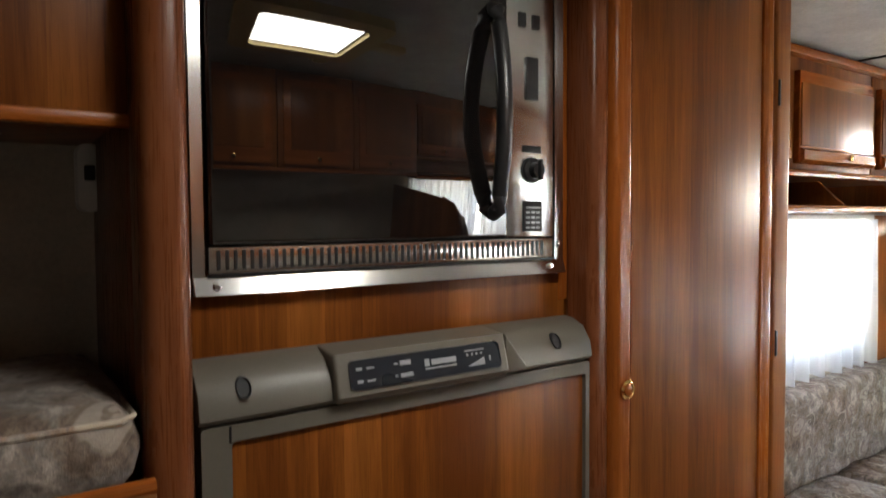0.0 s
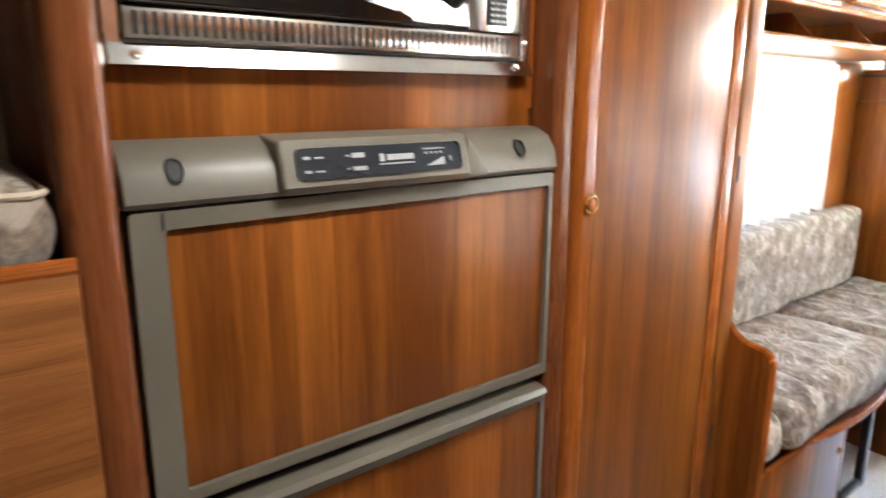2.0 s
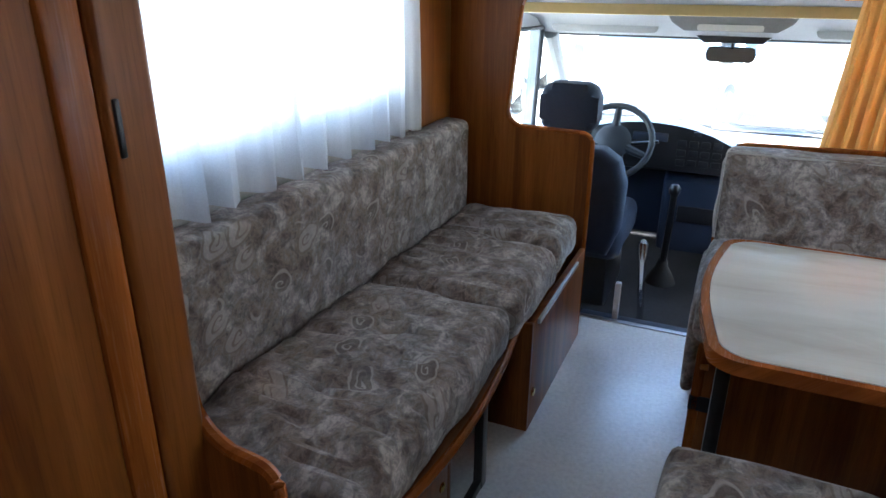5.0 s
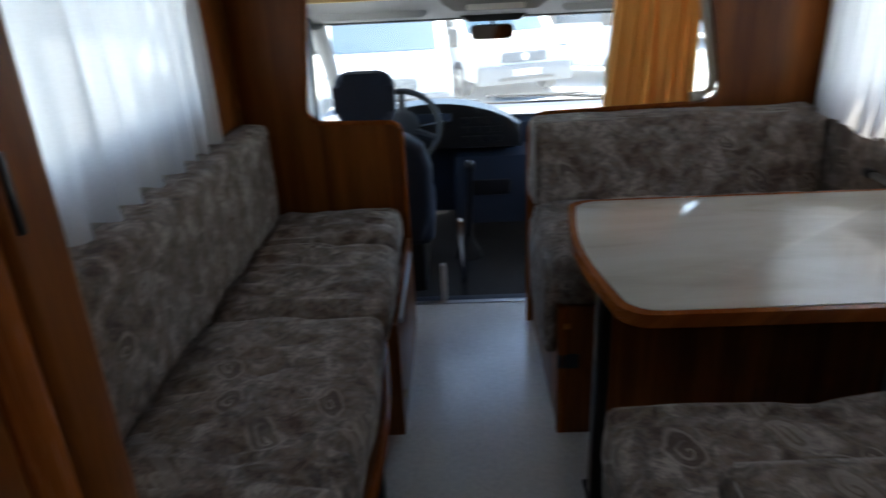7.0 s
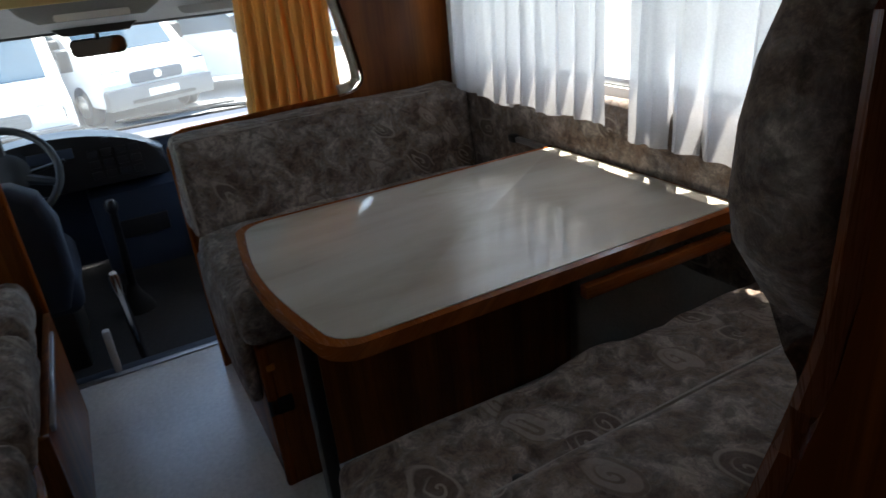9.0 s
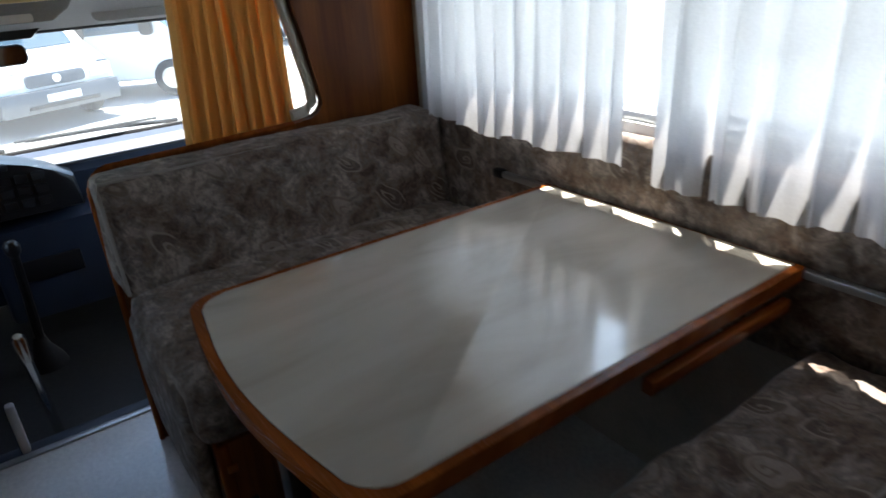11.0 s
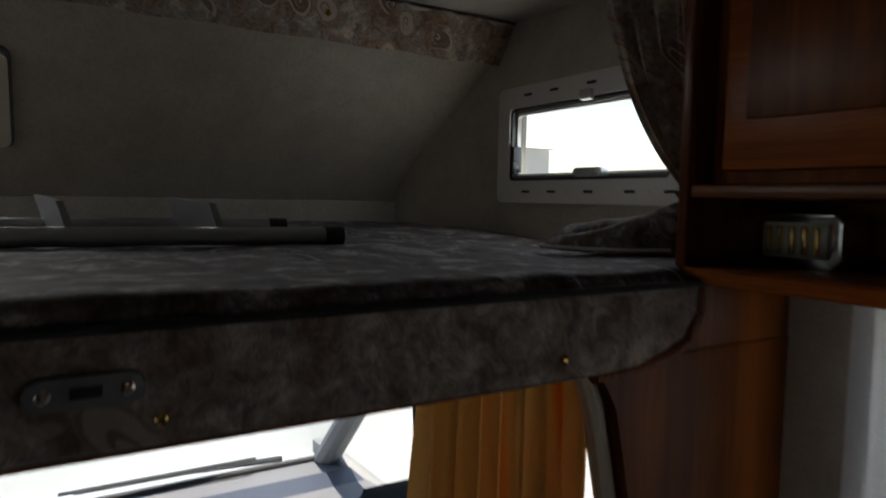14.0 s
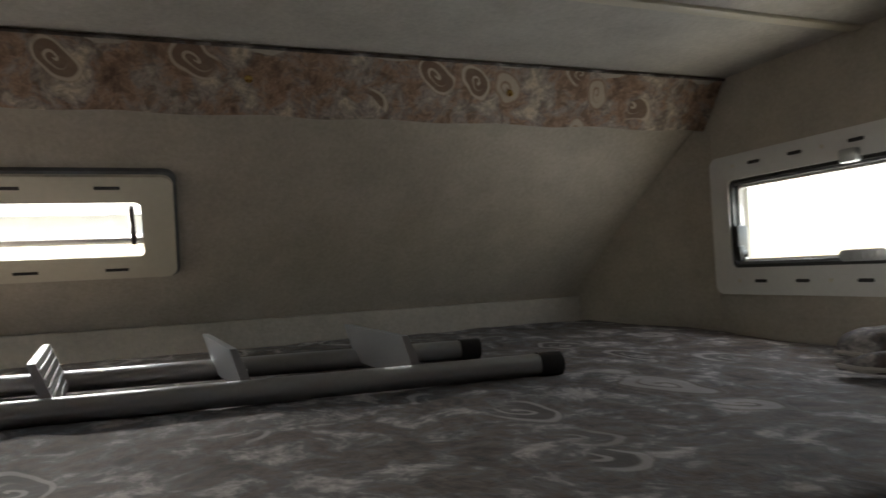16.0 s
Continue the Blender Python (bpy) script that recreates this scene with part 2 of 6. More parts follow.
def vinyl(name):
    m, nt, b = material(name)
    pos = position(nt)
    n = noise_tex(nt, pos, 70.0, 5, 0.7)
    big = noise_tex(nt, pos, 6.0, 4)
    f = math_node(nt, "ADD", math_node(nt, "MULTIPLY", n.outputs[0], 0.7), math_node(nt, "MULTIPLY", big.outputs[0], 0.3))
    c = ramp(nt, f, [(0.36, (0.66, 0.66, 0.65)), (0.62, (0.84, 0.84, 0.82))])
    nt.links.new(c, b.inputs["Base Color"])
    b.inputs["Roughness"].default_value = 0.24
    b.inputs["Specular IOR Level"].default_value = 0.9
    bump(nt, b, n.outputs[0], 0.25, 0.002)
    return m


def marble(name):
    m, nt, b = material(name)
    s = split(nt, position(nt))
    v = combine(nt, math_node(nt, "MULTIPLY", s[0], 9.0), math_node(nt, "MULTIPLY", s[1], 2.6), 0.0)
    n = noise_tex(nt, v, 1.0, 5, 0.55, 0.7)
    c = ramp(nt, n.outputs[0], [(0.34, (0.54, 0.50, 0.42)), (0.5, (0.63, 0.60, 0.52)), (0.64, (0.68, 0.655, 0.58))])
    nt.links.new(c, b.inputs["Base Color"])
    b.inputs["Roughness"].default_value = 0.12
    b.inputs["Specular IOR Level"].default_value = 0.7
    return m


def asphalt(name):
    m, nt, b = material(name)
    pos = position(nt)
    n = noise_tex(nt, pos, 45.0, 4, 0.7)
    big = noise_tex(nt, pos, 0.35, 4)
    f = math_node(nt, "ADD", math_node(nt, "MULTIPLY", n.outputs[0], 0.5), math_node(nt, "MULTIPLY", big.outputs[0], 0.5))
    c = ramp(nt, f, [(0.35, (0.30, 0.297, 0.285)), (0.65, (0.45, 0.445, 0.43))])
    nt.links.new(c, b.inputs["Base Color"])
    b.inputs["Roughness"].default_value = 0.9
    bump(nt, b, n.outputs[0], 0.5, 0.01)
    return m


WOOD = wood("walnut_laminate")
WOOD_X = wood("walnut_laminate_lying", along="x", tones=((0.12, 0.04, 0.012), (0.20, 0.072, 0.022), (0.28, 0.11, 0.036)))
WOOD_EDGE = wood("cherry_edge", tones=((0.23, 0.060, 0.011), (0.33, 0.092, 0.017), (0.41, 0.127, 0.026)), rough=0.24, band=20.0, figure=0.5)
WOOD_EDGE_X = wood("cherry_edge_lying", along="x", tones=((0.23, 0.060, 0.011), (0.33, 0.092, 0.017), (0.41, 0.127, 0.026)), rough=0.24, band=20.0, figure=0.5)
WOOD_EDGE_Y = wood("cherry_edge_across", along="y", tones=((0.23, 0.060, 0.011), (0.33, 0.092, 0.017), (0.41, 0.127, 0.026)), rough=0.24, band=20.0, figure=0.5)
WOOD_POST = wood("dark_post_wood", tones=((0.10, 0.028, 0.010), (0.165, 0.050, 0.018), (0.22, 0.072, 0.027)), rough=0.26, band=9.0, figure=0.7)
FABRIC = upholstery("upholstery_velour", ((0.098, 0.070, 0.054), (0.170, 0.128, 0.101), (0.198, 0.170, 0.152), (0.35, 0.300, 0.258)), cell=10.0, swirl=0.62)
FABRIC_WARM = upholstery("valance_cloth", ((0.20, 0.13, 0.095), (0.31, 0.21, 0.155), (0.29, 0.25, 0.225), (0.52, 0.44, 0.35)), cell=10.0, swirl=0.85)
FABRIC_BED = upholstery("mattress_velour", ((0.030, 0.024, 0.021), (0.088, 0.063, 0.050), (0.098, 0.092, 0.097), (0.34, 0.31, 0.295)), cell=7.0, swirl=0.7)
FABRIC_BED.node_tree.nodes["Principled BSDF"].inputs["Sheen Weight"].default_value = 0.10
NET = cloth("white_net_curtain", (0.66, 0.67, 0.69), 0.32, 0.07)
ORANGE = cloth("orange_curtain_cloth", (0.80, 0.43, 0.12), 0.25, 0.0, (0.85, 0.20, 0.004))
LINING = lining("beige_lining", (0.50, 0.445, 0.375))
CEILING = lining("ceiling_lining", (0.60, 0.58, 0.54))
VINYL = vinyl("grey_vinyl")
MARBLE = marble("marble_laminate")
GLASS = glass("window_glass")
SCREEN_GLASS = glass("windscreen_glass", (0.92, 0.97, 0.98), 0.14)
STEEL = plain("brushed_steel", (0.62, 0.62, 0.61), 0.20, 1.0, 200, 0.06)
CHROME = plain("chrome", (0.78, 0.78, 0.78), 0.12, 1.0, 100, 0.03)
BRASS = plain("brass", (0.72, 0.48, 0.16), 0.22, 1.0, 100, 0.06)
ALU = plain("anodised_aluminium", (0.42, 0.43, 0.44), 0.38, 0.85, 180, 0.06)
BLACK_GLASS = plain("black_oven_glass", (0.006, 0.005, 0.005), 0.085, 0.0, 20, 0.05)
BLACK_GLASS.node_tree.nodes["Principled BSDF"].inputs["IOR"].default_value = 1.85
BLACK_GLASS.node_tree.links.remove(BLACK_GLASS.node_tree.nodes["Principled BSDF"].inputs["Roughness"].links[0])
BLACK_GLASS.node_tree.nodes["Principled BSDF"].inputs["Roughness"].default_value = 0.02
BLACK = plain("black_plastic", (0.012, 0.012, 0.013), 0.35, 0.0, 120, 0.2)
RUBBER = plain("black_rubber", (0.015, 0.015, 0.016), 0.7, 0.0, 120, 0.2)
FRIDGE_GREY = plain("taupe_grey_plastic", (0.115, 0.102, 0.082), 0.42, 0.0, 240, 0.06, 0.05)
CREAM = plain("cream_plastic", (0.62, 0.58, 0.48), 0.45, 0.0, 90, 0.05)
YELLOWED = plain("pale_yellow_paint", (0.60, 0.45, 0.19), 0.4, 0.0, 70, 0.06)
WHITE_PLASTIC = plain("white_plastic", (0.66, 0.65, 0.63), 0.45, 0.0, 90, 0.05)
CAB_GREY = plain("grey_headliner", (0.25, 0.255, 0.26), 0.8, 0.0, 160, 0.1, 0.1)
CAB_BLUE = plain("dark_blue_dash_plastic", (0.024, 0.036, 0.062), 0.55, 0.0, 200, 0.15, 0.1)
CAB_TOP = plain("dash_top_grey_plastic", (0.13, 0.14, 0.155), 0.6, 0.0, 200, 0.12, 0.1)
CAB_SEAT = plain("dark_blue_seat_cloth", (0.024, 0.033, 0.055), 0.9, 0.0, 300, 0.3, 0.2)
WHEEL_GREY = plain("dark_steering_wheel_plastic", (0.010, 0.012, 0.016), 0.6, 0.0, 200, 0.12, 0.05)
CAB_MAT = plain("black_rubber_mat", (0.020, 0.021, 0.024), 0.8, 0.0, 60, 0.3, 0.2)
WHITE_PAINT = plain("white_vehicle_paint", (0.74, 0.76, 0.78), 0.25, 0.0, 30, 0.03)
VAN_GREY = plain("grey_bumper_plastic", (0.13, 0.137, 0.145), 0.6, 0.0, 60, 0.15)
PLATE = plain("number_plate", (0.75, 0.76, 0.78), 0.4, 0.0, 60, 0.04)
TYRE = plain("tyre_rubber", (0.022, 0.022, 0.022), 0.8, 0.0, 60, 0.2)
# Opaque van glass; the blue of the reflected sky is put into its colour.
VAN_GLASS = plain("sky_reflection_blue_glass", (0.05, 0.09, 0.125), 0.10, 0.0, 20, 0.05)
ASPHALT = asphalt("worn_asphalt")
PIPING = plain("pale_piping_cord", (0.36, 0.33, 0.30), 0.9, 0.0, 300, 0.1, 0.2)
MIRROR = plain("mirror_glass", (0.85, 0.86, 0.88), 0.03, 1.0, 10, 0.01)
INK = plain("pale_print", (0.30, 0.31, 0.32), 0.5, 0.0, 50, 0.05)
DARK_PANEL = plain("dark_blue_display", (0.012, 0.016, 0.022), 0.28, 0.0, 100, 0.1)
WORKTOP = plain("dark_worktop", (0.06, 0.055, 0.05), 0.3, 0.0, 90, 0.25)
AMBER = plain("amber_plastic", (0.55, 0.16, 0.02), 0.3, 0.0, 60, 0.05)
FACADE = plain("pale_render", (0.55, 0.53, 0.49), 0.85, 0.0, 12, 0.1, 0.1)
ROOF_TILE = plain("pale_sheet_roof", (0.62, 0.63, 0.64), 0.85, 0.0, 20, 0.2, 0.1)

# ---------------------------------------------------------------- mesh helpers


def finish(bm, name, mat, smooth=35):
    bmesh.ops.recalc_face_normals(bm, faces=bm.faces)
    me = bpy.data.meshes.new(name)
    bm.to_mesh(me)
    bm.free()
    me.materials.append(mat)
    if smooth:
        for p in me.polygons:
            p.use_smooth = True
        me.set_sharp_from_angle(angle=radians(smooth))
    return me


def thing(name, x, y, z, label, category, group="", kind=""):
    ob = new(name)
    ob.location = (x, y, z)
    ob.empty_display_size = 0.05
    return tagged(ob, label, category, group, kind)


def origin_of(ob):
    v = Vector(ob.location)
    while ob.parent:
        ob = ob.parent
        v = v + Vector(ob.location)
    return v


def part(name, bm, mat, parent=None, label="", smooth=35):
    """One mesh object, given in world places, under a thing or a part."""
    if parent is not None:
        o = origin_of(parent)
        bmesh.ops.translate(bm, vec=-o, verts=bm.verts)
    ob = new(name, finish(bm, name, mat, smooth))
    if parent is not None:
        ob.parent = parent
    return tagged(ob, label)


def solo(name, bm, mat, label, category="", group="", kind="", smooth=35):
    ob = part(name, bm, mat, None, label, smooth)
    return tagged(ob, label, category, group, kind)


def box(x0, x1, y0, y1, z0, z1, bev=0.0, seg=2, into=None, m=None):
    bm = into if into is not None else bmesh.new()
    r = bmesh.ops.create_cube(bm, size=1.0)
    vs = r["verts"]
    for v in vs:
        v.co = Vector(((x0 + x1) / 2 + v.co.x * (x1 - x0), (y0 + y1) / 2 + v.co.y * (y1 - y0), (z0 + z1) / 2 + v.co.z * (z1 - z0)))
    if bev:
        es = list({e for v in vs for e in v.link_edges})
        r = bmesh.ops.bevel(bm, geom=es, offset=bev, segments=seg, profile=0.5, affect="EDGES")
        vs = list({v for f in r["faces"] for v in f.verts} | {v for v in vs if v.is_valid})
    if m is not None:
        for v in vs:
            v.co = m @ v.co
    return bm


def prism(pts, axis, a0, a1, bev=0.0, seg=2, into=None):
    """A flat outline pulled along one axis. x: pts are (y, z); y: (x, z); z: (x, y)."""
    bm = into if into is not None else bmesh.new()

    def at(p, a):
        return {"x": (a, p[0], p[1]), "y": (p[0], a, p[1]), "z": (p[0], p[1], a)}[axis]

    lo = [bm.verts.new(at(p, a0)) for p in pts]
    hi = [bm.verts.new(at(p, a1)) for p in pts]
    f0 = bm.faces.new(lo)
    f1 = bm.faces.new(hi)
    n = len(pts)
    for i in range(n):
        bm.faces.new((lo[i], lo[(i + 1) % n], hi[(i + 1) % n], hi[i]))
    if bev:
        es = list({e for f in (f0, f1) for e in f.edges})
        bmesh.ops.bevel(bm, geom=es, offset=bev, segments=seg, profile=0.5, affect="EDGES")
    return bm


def arc(cx, cy, r, a0, a1, n=6):
    return [(cx + r * math.cos(radians(a0 + (a1 - a0) * i / n)), cy + r * math.sin(radians(a0 + (a1 - a0) * i / n))) for i in range(n + 1)]


def rounded(x0, x1, y0, y1, r, n=5):
    return arc(x1 - r, y1 - r, r, 0, 90, n) + arc(x0 + r, y1 - r, r, 90, 180, n) + arc(x0 + r, y0 + r, r, 180, 270, n) + arc(x1 - r, y0 + r, r, 270, 360, n)


def frame_ring(outer, inner, axis, a0, a1, into=None):
    """A flat ring between two outlines with the same number of points."""
    bm = into if into is not None else bmesh.new()

    def at(p, a):
        return {"x": (a, p[0], p[1]), "y": (p[0], a, p[1]), "z": (p[0], p[1], a)}[axis]

    n = len(outer)
    o0, o1 = [bm.verts.new(at(p, a0)) for p in outer], [bm.verts.new(at(p, a1)) for p in outer]
    i0, i1 = [bm.verts.new(at(p, a0)) for p in inner], [bm.verts.new(at(p, a1)) for p in inner]
    for k in range(n):
        j = (k + 1) % n
        bm.faces.new((o0[k], o0[j], i0[j], i0[k]))
        bm.faces.new((o1[k], i1[k], i1[j], o1[j]))
        bm.faces.new((o0[k], o1[k], o1[j], o0[j]))
        bm.faces.new((i0[k], i0[j], i1[j], i1[k]))
    return bm


def tube(pts, r, sides=10, into=None, caps=True, closed=False):
    bm = into if into is not None else bmesh.new()
    pts = [Vector(p) for p in pts]
    rings = []
    n = len(pts)
    for i, p in enumerate(pts):
        if closed:
            d = pts[(i + 1) % n] - pts[i - 1]
        else:
            d = pts[min(i + 1, n - 1)] - pts[max(i - 1, 0)]
        d.normalize()
        up = Vector((0, 0, 1)) if abs(d.z) < 0.9 else Vector((1, 0, 0))
        a = d.cross(up).normalized()
        b = d.cross(a)
        rr = r[i] if isinstance(r, (list, tuple)) else r
        rings.append([bm.verts.new(p + (a * math.cos(2 * math.pi * k / sides) + b * math.sin(2 * math.pi * k / sides)) * rr) for k in range(sides)])
    last = n if closed else n - 1
    for i in range(last):
        for k in range(sides):
            bm.faces.new((rings[i][k], rings[i][(k + 1) % sides], rings[(i + 1) % n][(k + 1) % sides], rings[(i + 1) % n][k]))
    if caps and not closed:
        bm.faces.new(rings[0])
        bm.faces.new(rings[-1])
    return bm


def lathe(profile, centre, axis="z", sides=20, into=None):
    """profile: (radius, along)."""
    bm = into if into is not None else bmesh.new()
    c = Vector(centre)
    rings = []
    for r, h in profile:
        ring = []
        for k in range(sides):
            a, b = r * math.cos(2 * math.pi * k / sides), r * math.sin(2 * math.pi * k / sides)
            ring.append(bm.verts.new(c + Vector({"x": (h, a, b), "y": (a, h, b), "z": (a, b, h)}[axis])))
        rings.append(ring)
    for i in range(len(rings) - 1):
        for k in range(sides):
            bm.faces.new((rings[i][k], rings[i][(k + 1) % sides], rings[i + 1][(k + 1) % sides], rings[i + 1][k]))
    bm.faces.new(rings[0])
    bm.faces.new(rings[-1])
    return bm


def cushion(x0, x1, y0, y1, z0, z1, soft=0.03, crown=0.012, rough=0.006, seed=0.0, buttons=(), face="z", pleat=0.0):
    """A filled cushion with rounded edges, a little crown, dents at its buttons and creases."""
    bm = bmesh.new()
    bmesh.ops.create_cube(bm, size=1.0)
    d = Vector((x1 - x0, y1 - y0, z1 - z0))
    c = Vector(((x0 + x1) / 2, (y0 + y1) / 2, (z0 + z1) / 2))
    for v in bm.verts:
        v.co = Vector((v.co.x * d.x, v.co.y * d.y, v.co.z * d.z))
    bmesh.ops.bevel(bm, geom=bm.edges[:], offset=min(soft, min(d) * 0.45), segments=3, profile=0.5, affect="EDGES")
    cell = 0.04
    for ax in range(3):
        n = max(1, int(d[ax] / (cell * 0.45 if pleat and ax == 0 else cell)))
        for i in range(1, n):
            pl = Vector((0, 0, 0))
            pl[ax] = -d[ax] / 2 + d[ax] * i / n
            nn = Vector((0, 0, 0))
            nn[ax] = 1
            bmesh.ops.bisect_plane(bm, geom=bm.verts[:] + bm.edges[:] + bm.faces[:], plane_co=pl, plane_no=nn)
    k = "xyz".index(face)
    o = [i for i in range(3) if i != k]
    bm.normal_update()
    moves = []
    for v in bm.verts:
        p = v.co
        w = 1.0
        for i in o:
            w *= max(0.0, 1 - (abs(p[i]) / (d[i] / 2)) ** 4)
        side = 1 if p[k] > 0 else -1
        q = p + c
        mv = Vector((0, 0, 0))
        mv[k] = side * crown * w if abs(p[k]) > d[k] * 0.3 else 0.0
        mv += v.normal * (noise.noise(q * 6 + Vector((seed, 0, 0))) * rough * 1.6 + noise.noise(q * 19 + Vector((0, seed, 0))) * rough * 0.7)
        if pleat and p[k] > 0:
            fold = noise.noise(Vector((q[o[0]] * 22 + 1.5 * noise.noise(q * 5), q[o[1]] * 3.2, seed)))
            mv[k] -= pleat * max(0.0, 1 - abs(fold) * 4.5) - pleat * 0.3 + pleat * 0.5 * noise.noise(Vector((q[o[0]] * 48, q[o[1]] * 8, seed)))
        for bx in buttons:
            r = math.hypot(q[o[0]] - bx[0], q[o[1]] - bx[1])
            if p[k] * (1 if len(bx) < 3 else bx[2]) > 0:
                a = math.atan2(q[o[1]] - bx[1], q[o[0]] - bx[0])
                mv[k] -= side * (0.018 * math.exp(-(r / 0.035) ** 2) + 0.007 * math.exp(-(r / 0.12) ** 2) * (0.5 + 0.5 * math.cos(5 * a + seed)))
        moves.append(mv)
    for v, mv in zip(bm.verts, moves):
        v.co = v.co + mv + c
    return bm


def piping(pts, r=0.004):
    return tube(pts, r, 6)


def curtain(a0, a1, place, top, bottom, folds, amp, axis="x", seed=1.0, gather=1.0, hem=0.02, lean=0.0, flare=0.0):
    """A hanging folded sheet, with deeper folds and an uneven hem below."""
    bm = bmesh.new()
    nu, nv = int(folds * 12), 22
    rows = []
    for j in range(nv + 1):
        t = j / nv
        row = []
        for i in range(nu + 1):
            s = i / nu
            ss = s + 0.02 * noise.noise(Vector((s * 7, seed, 0)))
            ph = 2 * math.pi * folds * ss + 0.8 * noise.noise(Vector((s * 9, seed * 3, t * 1.2)))
            depth = amp * (0.45 + 0.75 * t) * (0.65 + 0.7 * abs(noise.noise(Vector((s * 11, seed, 2)))))
            off = depth * math.sin(ph) + 0.35 * depth * math.sin(2.3 * ph + seed)
            mid = (a0 + a1) / 2
            a = mid + (a0 + (a1 - a0) * s - mid) * (1 - (1 - gather) * math.sin(math.pi * min(1, t * 1.0)) * 0.6)
            a = a0 + (a - a0) * (1 - flare * (1 - t))
            zb = bottom + hem * noise.noise(Vector((s * folds * 0.8, seed * 5, 0))) + hem * 0.5 * math.sin(ph)
            z = top + (zb - top) * t
            p = place + off + lean * t
            row.append(bm.verts.new((a, p, z) if axis == "x" else (p, a, z)))
        rows.append(row)
    for j in range(nv):
        for i in range(nu):
            bm.faces.new((rows[j][i], rows[j][i + 1], rows[j + 1][i + 1], rows[j + 1][i]))
    return bm


def wall_y(name, x0, x1, y0, y1, z0, z1, holes, mat, label):
    """A wall along x with rectangular openings through it (x0, x1, z0, z1), sorted along x."""
    bm = bmesh.new()
    cur = x0
    for hx0, hx1, hz0, hz1 in holes:
        box(cur, hx0, y0, y1, z0, z1, into=bm)
        box(hx0, hx1, y0, y1, z0, hz0, into=bm)
        box(hx0, hx1, y0, y1, hz1, z1, into=bm)
        cur = hx1
    box(cur, x1, y0, y1, z0, z1, into=bm)
    return solo(name, bm, mat, label, "wall", kind="structure", smooth=0)


LEFT, RIGHT, REAR, CAB, TOP = 0.98, -0.97, -1.35, 3.235, 1.933

# ---------------------------------------------------------------- structure
solo("floor", box(REAR, 3.396, RIGHT - 0.04, LEFT + 0.04, -0.05, 0.0), VINYL, "pale grey speckled vinyl floor of the living area", "floor", kind="structure", smooth=0)
solo("ceiling", box(REAR, 4.02, RIGHT - 0.04, LEFT + 0.04, TOP, TOP + 0.04), CEILING, "pale textured fabric-lined ceiling", "ceiling", kind="structure", smooth=0)
wall_y("wall_left", REAR, 3.29, LEFT, LEFT + 0.04, 0, TOP, [(1.60, 2.84, 0.92, 1.40)], LINING, "beige lined side wall behind the bench sofa")
wall_y("wall_right", REAR, 3.29, RIGHT - 0.04, RIGHT, 0, TOP, [(1.55, 3.07, 0.855, 1.345)], LINING, "beige lined side wall behind the dinette")
solo("wall_rear", box(REAR - 0.04, REAR, RIGHT - 0.04, LEFT + 0.04, -0.05, TOP + 0.04), LINING, "beige lined rear wall", "wall", kind="structure", smooth=0)
wall_y("wall_alcove_left", 3.29, 4.6, LEFT, LEFT + 0.04, 1.23, TOP + 0.04, [(3.49, 3.998, 1.527, 1.711)], LINING, "beige lined side wall of the sleeping alcove")
wall_y("wall_alcove_right", 3.29, 4.6, RIGHT - 0.04, RIGHT, 1.23, TOP + 0.04, [(3.49, 3.998, 1.527, 1.711)], LINING, "beige lined side wall of the sleeping alcove")

# sloping front of the alcove, with its window opening
SL0, SL1 = Vector((4.0, 0, 1.931)), Vector((4.439, 0, 1.466))
SLEN = (SL1 - SL0).length
_d = (SL1 - SL0).normalized()
_n = Vector((0, 1, 0)).cross(_d).normalized()
if _n.x < 0:
    _n = -_n
# local frame: x down the slope, y across, z outwards
SLOPE = Matrix(((_d.x, 0, _n.x, SL0.x), (_d.y, 1, _n.y, SL0.y), (_d.z, 0, _n.z, SL0.z), (0, 0, 0, 1)))
bm = bmesh.new()
W0, W1, V0, V1 = 0.300, 0.425, 0.190, 0.78
for a in ((0, W0, RIGHT, LEFT), (W1, SLEN, RIGHT, LEFT), (W0, W1, RIGHT, V0), (W0, W1, V1, LEFT)):
    box(a[0], a[1], a[2], a[3], 0, 0.03, into=bm, m=SLOPE)
solo("wall_alcove_front", bm, LINING, "sloping beige lined front wall of the sleeping alcove", "wall", kind="structure", smooth=0)
bm = box(4.412, 4.46, RIGHT, LEFT, 1.236, 1.467, 0.004)
solo("trim_alcove_base", bm, LINING, "pale strip along the foot of the sloping wall", "trim", kind="structure")
# the side walls turn in towards the nose
for nm, y, s in (("wall_alcove_corner_right", RIGHT, 1), ("wall_alcove_corner_left", LEFT, -1)):
    solo(nm, prism([(4.055, y), (4.20, y + 0.062 * s), (4.32, y + 0.105 * s), (4.46, y + 0.145 * s), (4.46, y)], "z", 1.24, 1.932), LINING, "beige lined rounded corner of the alcove nose", "wall", kind="structure")
# ceiling seam strip
solo("trim_ceiling_seam", box(3.69, 3.712, RIGHT, LEFT, TOP - 0.006, TOP + 0.001, 0.002), CREAM, "pale cover strip across the alcove ceiling", "trim", kind="structure")
solo("trim_ceiling_joint", box(2.30, 2.318, RIGHT, LEFT, TOP - 0.005, TOP + 0.001, 0.002), BLACK, "dark joint strip across the ceiling", "trim", kind="structure")

# floor of the sleeping alcove, in dark wood that imitates shade below the board
solo("alcove_floor", box(3.247, 4.45, RIGHT, LEFT, 1.243, 1.2565), WOOD_POST, "plywood floor of the sleeping alcove above the cab", "floor", kind="structure", smooth=0)

